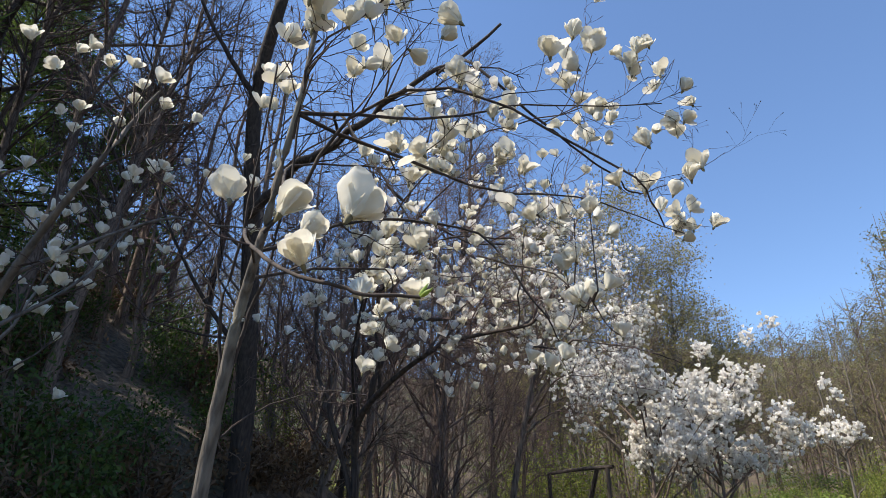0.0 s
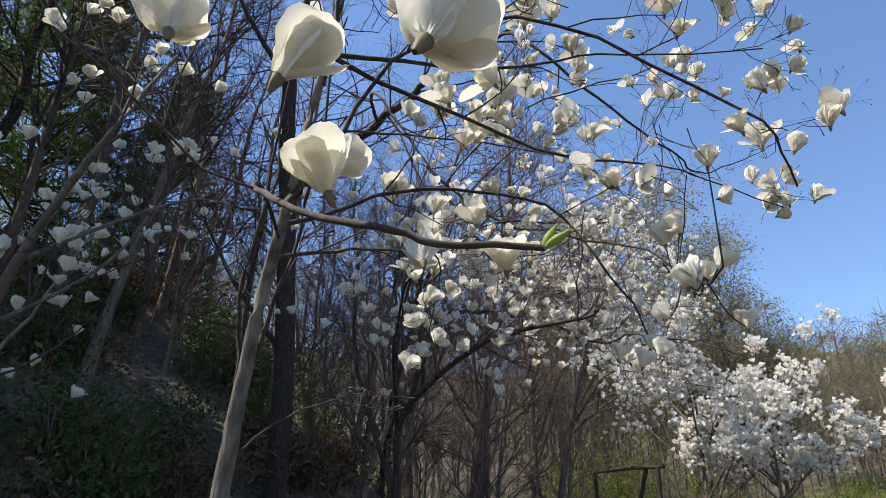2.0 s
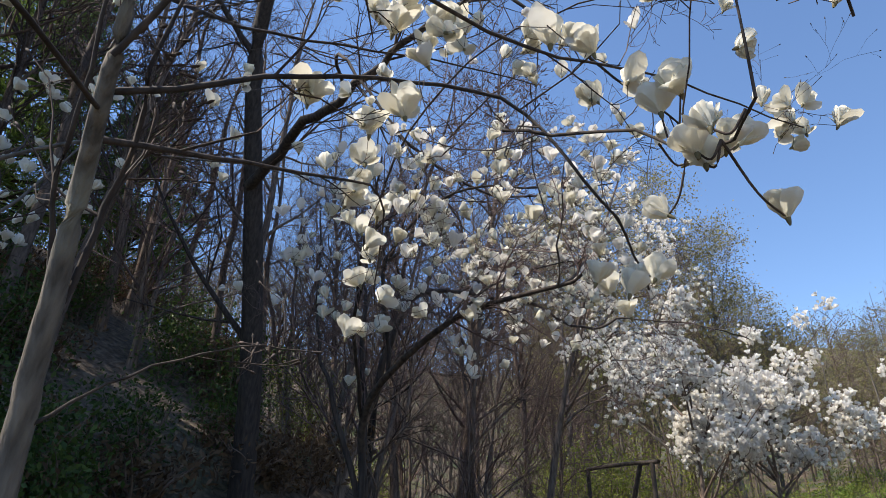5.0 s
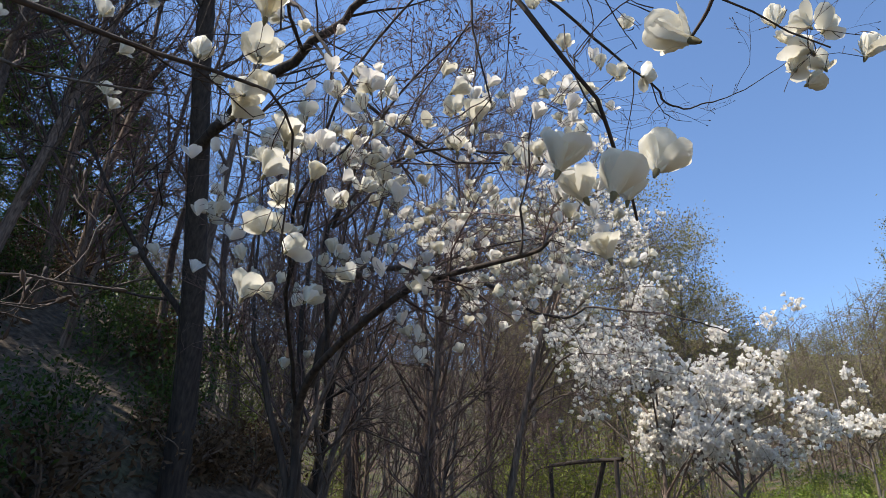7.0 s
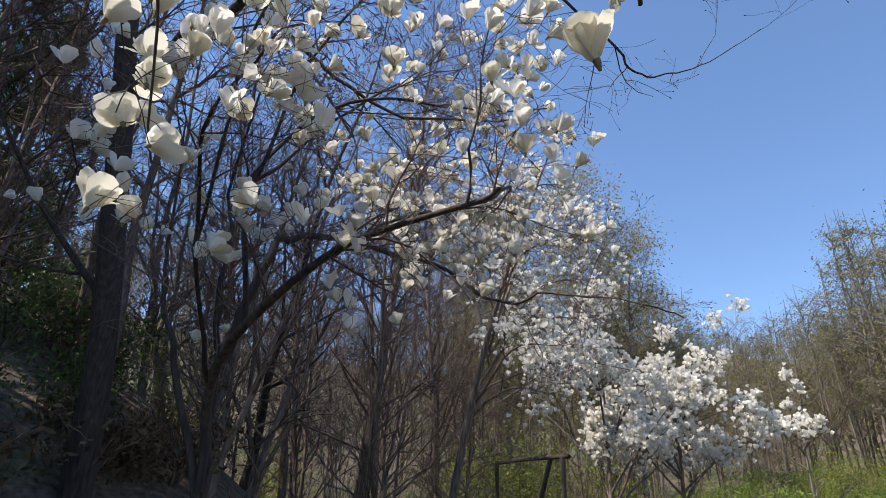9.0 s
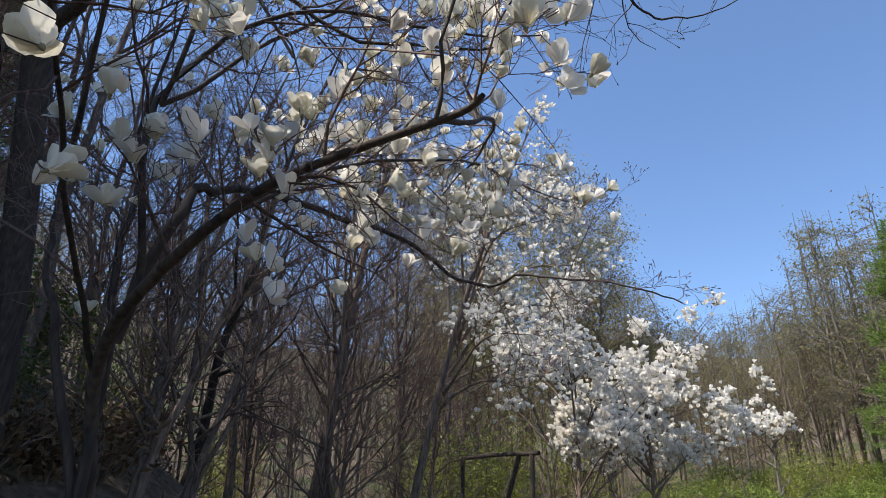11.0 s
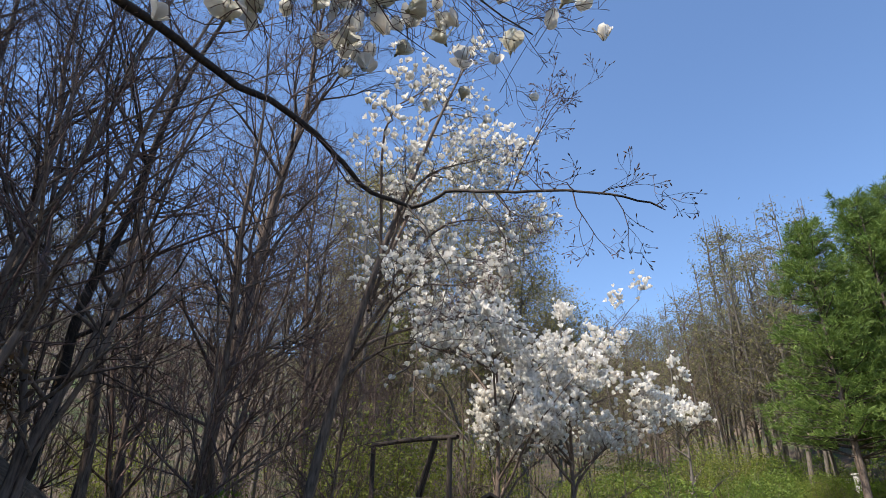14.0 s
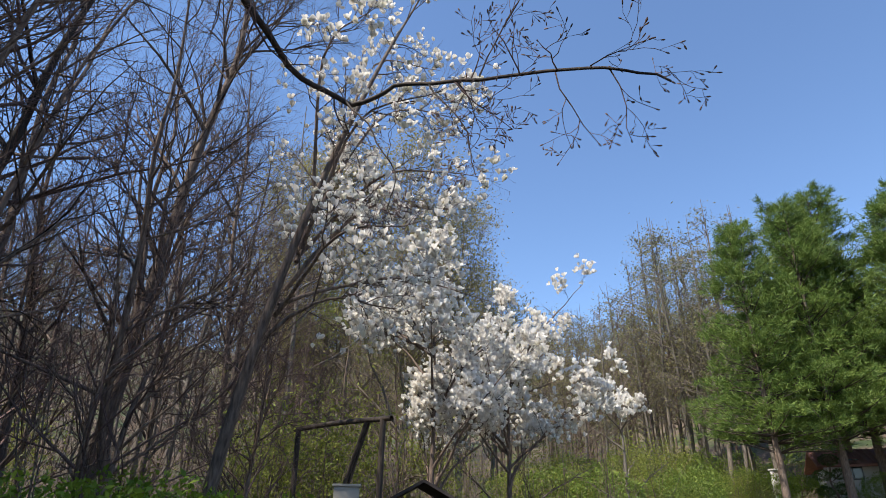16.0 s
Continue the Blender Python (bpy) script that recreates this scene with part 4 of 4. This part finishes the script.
# ---- shrubs, hedges, house ----
def shrub(seed, wide, tall, leaves, size, mat, label, name="shrub", category="shrub", group="", dome=True, narrow=0.5):
    rg = np.random.default_rng(seed)
    root = thing(name, (0, 0, 0), label, category, group)
    st = Shape()
    ends = []
    for i in range(14):
        a = rg.random() * 6.28
        d = np.array([math.cos(a) * wide * (0.2 + 0.7 * rg.random()), math.sin(a) * wide * (0.2 + 0.7 * rg.random()), tall * (0.55 + 0.4 * rg.random())])
        pts = np.array([(0, 0, -0.1), d * [0.3, 0.3, 0.45] + rg.normal(size=3) * 0.04, d * [0.7, 0.7, 0.8] + rg.normal(size=3) * 0.05, d])
        st.tube(smooth(pts, 3), np.linspace(0.014, 0.004, 10), 5)
        ends.append(pts)
    part("woody_base", st.mesh("woody_base", [BARK_BROWN]), root, kind="stuff")
    if dome:
        p = rg.normal(size=(leaves, 3))
        p /= np.linalg.norm(p, axis=1)[:, None]
        lump = 1 + 0.13 * np.sin(p[:, 0] * 7 + seed) * np.cos(p[:, 1] * 6 + p[:, 2] * 5)
        p *= ((0.72 + 0.3 * rg.random(leaves) ** 0.5) * lump)[:, None]
        p = p * [wide, wide, tall * 0.5] + [0, 0, tall * 0.52]
    else:
        e = np.array([x for pts in ends for x in pts[1:]])
        p = e[rg.integers(len(e), size=leaves)] + rg.normal(size=(leaves, 3)) * [wide * 0.22, wide * 0.22, tall * 0.13]
    p = p[p[:, 2] > 0.02]
    lf = Shape()
    leaves_at(lf, rg, p, size, narrow)
    part("foliage", lf.mesh("foliage", [mat], False), root, kind="stuff")
    return root


rg = np.random.default_rng(8)
bush = shrub(201, 0.9, 1.5, 1500, 0.07, SHRUB_LEAF, "loose dark green shrub growing on the shaded bank", group="shrubs on the bank", dome=False)
bush.matrix_basis = placed(-3.8, 7.6, 0)
for i in range(14):
    x, y = -3.0 - 7 * rg.random(), 5.5 + 12 * rg.random()
    copy_thing(bush, placed(x - 0.05 * y, y, rg.random() * 6.28, 0.6 + 0.9 * rg.random()))
litter = shrub(202, 0.8, 0.7, 700, 0.07, DRY_LEAF, "low tangle of dry brown stems and leaves", name="dry_brush", category="brush", group="dry brush on the bank", dome=False, narrow=0.4)
litter.matrix_basis = placed(-4.2, 9.0, 0)
for i in range(64):
    x, y = -2.8 - 7 * rg.random(), 4.5 + 15 * rg.random()
    copy_thing(litter, placed(x - 0.05 * y, y, rg.random() * 6.28, 0.7 + 0.8 * rg.random()))
spring = shrub(203, 1.3, 2.6, 2700, 0.065, SPRING_LEAF, "airy shrub with yellow-green spring leaves", group="spring shrubs", dome=False)
spring.matrix_basis = placed(0.4, 25.5, 0, 1.2)
for x, y, k in ((2.4, 27.5, 1.2), (-4.6, 13.4, 0.55), (-6.4, 16.2, 0.7), (-3.0, 19.8, 0.7), (-0.6, 24.2, 1.0), (-0.7, 22.2, 1.15), (0.5, 22.9, 1.2), (-1.0, 27.0, 1.1), (-3.2, 31.0, 1.2), (4.2, 29.5, 1.0), (-7.5, 24.0, 1.0), (-9.5, 28.0, 1.2), (7.6, 31.5, 0.8), (9.0, 33.0, 0.9), (12.0, 34.0, 1.0), (14.0, 38.0, 1.2), (16.0, 40.0, 1.2), (11, 41, 1.2), (18.5, 43, 1.2), (20.0, 46.0, 1.3)):
    copy_thing(spring, placed(x, y, x * 2.1, k))
under = shrub(204, 1.4, 2.4, 3600, 0.09, EDGE_LEAF, "leafy green shrub at the edge of the wood", group="green shrubs at the wood's edge")
under.matrix_basis = placed(8.2, 30.8, 0)
for x, y, k in ((7.0, 33.0, 0.9), (11.8, 32.0, 0.8), (14.5, 35.5, 1.0), (17.5, 38.5, 1.1), (19.5, 41.0, 1.0), (22.0, 47.5, 1.3), (16, 45, 1.3), (13, 43, 1.3), (24.0, 50.0, 1.3), (27, 50, 1.2), (30, 48, 1.3), (5.5, 27.0, 0.5)):
    copy_thing(under, placed(x, y, x * 1.3, k))
for i in range(26):
    x = 9 + 15 * rg.random()
    y = 31 + (x - 9) * 0.95 + rg.normal() * 2.2
    copy_thing(under if i % 3 else spring, placed(x, y, rg.random() * 6.28, 0.55 + 0.5 * rg.random()))
for i in range(34):
    x = 4.6 + 12.5 * rg.random()
    y = 25.5 + 0.55 * (x - 4.6) + 6 * rg.random()
    if i % 2:
        plant(9 + i // 2 % 2, x, y, rg.random() * 6.28, 0.55 + 0.4 * rg.random(), (rg.normal() * 0.08, rg.normal() * 0.08))
    else:
        copy_thing(under if i % 4 else spring, placed(x, y, rg.random() * 6.28, 0.45 + 0.4 * rg.random()))
hedge = shrub(205, 0.95, 1.25, 5200, 0.05, HEDGE_LEAF, "bright green clipped round shrub in the sun", name="clipped_shrub", group="clipped shrubs in the garden")
hedge.matrix_basis = placed(22.6, 43.5, 0, 1.2)
for x, y, k in ((24.3, 43.2, 1.35), (26.2, 43.0, 1.2), (27.6, 41.8, 0.9), (28.6, 39.0, 1.3), (21.0, 44.5, 1.0)):
    copy_thing(hedge, placed(x, y, x, k))
fern = shrub(206, 0.9, 0.95, 3600, 0.045, HEDGE_LEAF, "low bright green shrub beside the path", name="low_shrub", group="low shrubs by the path")
fern.matrix_basis = placed(-0.25, 13.8, 0.5, 1.68)
copy_thing(fern, placed(0.5, 13.9, 2.0, 0.94))
copy_thing(fern, placed(-0.9, 13.9, 3.3, 0.92))

# cloud-pruned pine in the garden
topiary = thing("pruned_tree", (26.3, 40.2, ground_z(26.3, 40.2)), "cloud-pruned garden tree with rounded green pads", "garden tree")
s = Shape()
s.tube(smooth([(0, 0, -0.2), (0.1, 0, 0.8), (-0.1, 0.1, 1.6), (0.05, 0, 2.5)], 4), np.linspace(0.09, 0.03, 13), 8)
part("trunk", s.mesh("trunk", [BARK_BROWN]), topiary)
for x, y, z, r in ((0.0, 0.0, 2.7, 0.55), (0.6, 0.1, 2.0, 0.5), (-0.6, 0.0, 1.9, 0.5), (0.4, -0.2, 1.2, 0.5), (-0.5, 0.1, 1.1, 0.45)):
    p = rg.normal(size=(1100, 3))
    p /= np.linalg.norm(p, axis=1)[:, None]
    p = p * (0.75 + 0.25 * rg.random((1100, 1))) * [r, r, r * 0.62] + [x, y, z]
    lf = Shape()
    leaves_at(lf, rg, p, 0.07, 0.35)
    part("foliage_pad", lf.mesh("pad", [SHRUB_LEAF], False), topiary)
    s = Shape()
    s.tube(np.array([(0, 0, z - 0.35), (x * 0.5, y * 0.5, z - 0.2), (x, y, z)]), [0.03, 0.025, 0.015], 5)
    part("limb", s.mesh("limb", [BARK_BROWN]), topiary)


def plain(name, colour, rough, grain, scale):
    m, n, l, b = material(name)
    nz = noise_node(n, l, scale, 5)
    lo = tuple(c * (1 - grain) for c in colour)
    c = ramp_node(n, l, nz.outputs["Fac"], [(0.3, lo), (0.7, colour)])
    l.new(c.outputs["Color"], b.inputs["Base Color"])
    b.inputs["Roughness"].default_value = rough
    return m


PLASTER = plain("plaster", (0.62, 0.60, 0.55), 0.9, 0.15, 3.0)
TILE = plain("red_roof", (0.30, 0.13, 0.10), 0.7, 0.35, 5.0)
PANEL = plain("painted_board", (0.40, 0.37, 0.32), 0.6, 0.1, 4.0)
DARK = plain("dark_metal", (0.03, 0.03, 0.032), 0.5, 0.2, 6.0)
SHED_ROOF = plain("dark_shed_roof", (0.05, 0.038, 0.033), 0.8, 0.4, 4.0)
GLASS = plain("window_glass", (0.03, 0.035, 0.04), 0.08, 0.1, 1.0)


def box(name, parent, lo, hi, mat, bevel=0.012, label="", turn=None):
    bm = bmesh.new()
    bmesh.ops.create_cube(bm, size=1.0)
    for v in bm.verts:
        v.co = Vector([lo[i] + (hi[i] - lo[i]) * (v.co[i] + 0.5) for i in range(3)])
    bmesh.ops.bevel(bm, geom=list(bm.edges), offset=bevel, segments=2, affect="EDGES")
    me = bpy.data.meshes.new(name)
    bm.to_mesh(me)
    bm.free()
    me.materials.append(mat)
    ob = part(name, me, parent, label)
    if turn:
        ob.rotation_euler = turn
    return ob


# house at the edge of the garden
house = thing("house", (31.2, 42.2, ground_z(31.2, 42.2)), "small plastered house with a low red roof behind the pines", "house")
house.rotation_euler = (0, 0, radians(-28))
hz = 4.75 - ground_z(31.2, 42.2) + 0.2
box("wall", house, (-3.2, -2.0, -0.4), (3.2, 2.0, hz), PLASTER)
for sgn in (-1, 1):
    bm = bmesh.new()
    y0, y1 = (-2.7, 0.0) if sgn < 0 else (2.7, 0.0)
    pts = [(-3.8, y0, hz - 0.05), (3.8, y0, hz - 0.05), (3.8, y1, hz + 1.0), (-3.8, y1, hz + 1.0)]
    vs = [bm.verts.new(p) for p in pts] + [bm.verts.new((p[0], p[1], p[2] + 0.14)) for p in pts]
    for f in ((0, 1, 2, 3), (4, 5, 6, 7), (0, 1, 5, 4), (1, 2, 6, 5), (2, 3, 7, 6), (3, 0, 4, 7)):
        bm.faces.new([vs[i] for i in f])
    bmesh.ops.recalc_face_normals(bm, faces=bm.faces)
    me = bpy.data.meshes.new("roof")
    bm.to_mesh(me)
    bm.free()
    me.materials.append(TILE)
    roof_ob = part("roof", me, house, "low red tiled roof slope")
    for i in range(25):
        x = -3.7 + 7.4 * i / 24
        s = Shape()
        s.tube(np.array([(x, y0, hz + 0.11), (x, (y0 + y1) / 2, hz + 0.11 + 0.525), (x, y1, hz + 1.13)]), [0.05, 0.05, 0.05], 6)
        part("roof_tile", s.mesh("roof_tile", [TILE]), roof_ob)
for x in (-2.0, 0.2, 2.2):
    w = box("window", house, (x - 0.5, -2.06, 0.9), (x + 0.5, -2.0, 2.0), DARK, 0.01)
    box("pane", w, (x - 0.43, -2.075, 0.97), (x - 0.03, -2.058, 1.93), GLASS, 0.003)
    box("pane", w, (x + 0.03, -2.075, 0.97), (x + 0.43, -2.058, 1.93), GLASS, 0.003)
for x in (-3.4, 3.4):
    box("porch_post", house, (x - 0.07, -2.6, -0.4), (x + 0.07, -2.46, hz - 0.05), PANEL)

# notice board on a post
board = thing("notice_board", (25.9, 46.0, ground_z(25.9, 46.0)), "small pale notice board on a post in the garden", "notice board")
zb = 4.75 - ground_z(25.9, 46.0)
box("board", board, (-0.45, -0.03, zb - 0.12), (0.45, 0.03, zb + 0.18), PANEL)
box("board_roof", board, (-0.52, -0.12, zb + 0.2), (0.52, 0.12, zb + 0.25), SHED_ROOF)
for x in (-0.38, 0.38):
    box("post", board, (x - 0.03, -0.025, -0.3), (x + 0.03, 0.025, zb + 0.2), DARK)
pillar = thing("stone_pillar", (27.2, 46.6, ground_z(27.2, 46.6)), "pale stone pillar among garden shrubs", "pillar")
box("shaft", pillar, (-0.18, -0.18, -0.3), (0.18, 0.18, 5.15 - ground_z(27.2, 46.6)), PLASTER, 0.03)
box("cap", pillar, (-0.24, -0.24, 5.16 - ground_z(27.2, 46.6)), (0.24, 0.24, 5.26 - ground_z(27.2, 46.6)), PLASTER, 0.02)

# low shed with a dark roof and a pale box beside the timber frame
shed = thing("shed", (2.6, 21.2, ground_z(2.6, 21.2)), "low shed with a dark pitched roof under the magnolias", "shed")
zs = 1.95 - ground_z(2.6, 21.2)
box("wall", shed, (-0.65, -0.5, -0.2), (0.65, 0.7, zs), SHED_ROOF)
for sgn in (-1, 1):
    bm = bmesh.new()
    pts = [(sgn * 0.9, -0.8, zs - 0.1), (sgn * 0.9, 1.0, zs - 0.1), (0, 1.0, zs + 0.38), (0, -0.8, zs + 0.38)]
    vs = [bm.verts.new(p) for p in pts] + [bm.verts.new((p[0], p[1], p[2] + 0.06)) for p in pts]
    for f in ((0, 1, 2, 3), (4, 5, 6, 7), (0, 1, 5, 4), (1, 2, 6, 5), (2, 3, 7, 6), (3, 0, 4, 7)):
        bm.faces.new([vs[i] for i in f])
    bmesh.ops.recalc_face_normals(bm, faces=bm.faces)
    me = bpy.data.meshes.new("roof")
    bm.to_mesh(me)
    bm.free()
    me.materials.append(SHED_ROOF)
    part("roof", me, shed, "dark roof slope")
crate = thing("wooden_box", (1.15, 19.4, ground_z(1.15, 19.4)), "pale weathered wooden box on a post under the timber frame", "box")
zc = 2.2 - ground_z(1.15, 19.4)
box("post", crate, (-0.05, -0.05, -0.2), (0.05, 0.05, zc - 0.4), WOOD)
box("body", crate, (-0.22, -0.2, zc - 0.4), (0.22, 0.2, zc - 0.05), PANEL)
box("lid", crate, (-0.25, -0.23, zc - 0.045), (0.25, 0.23, zc), PANEL)
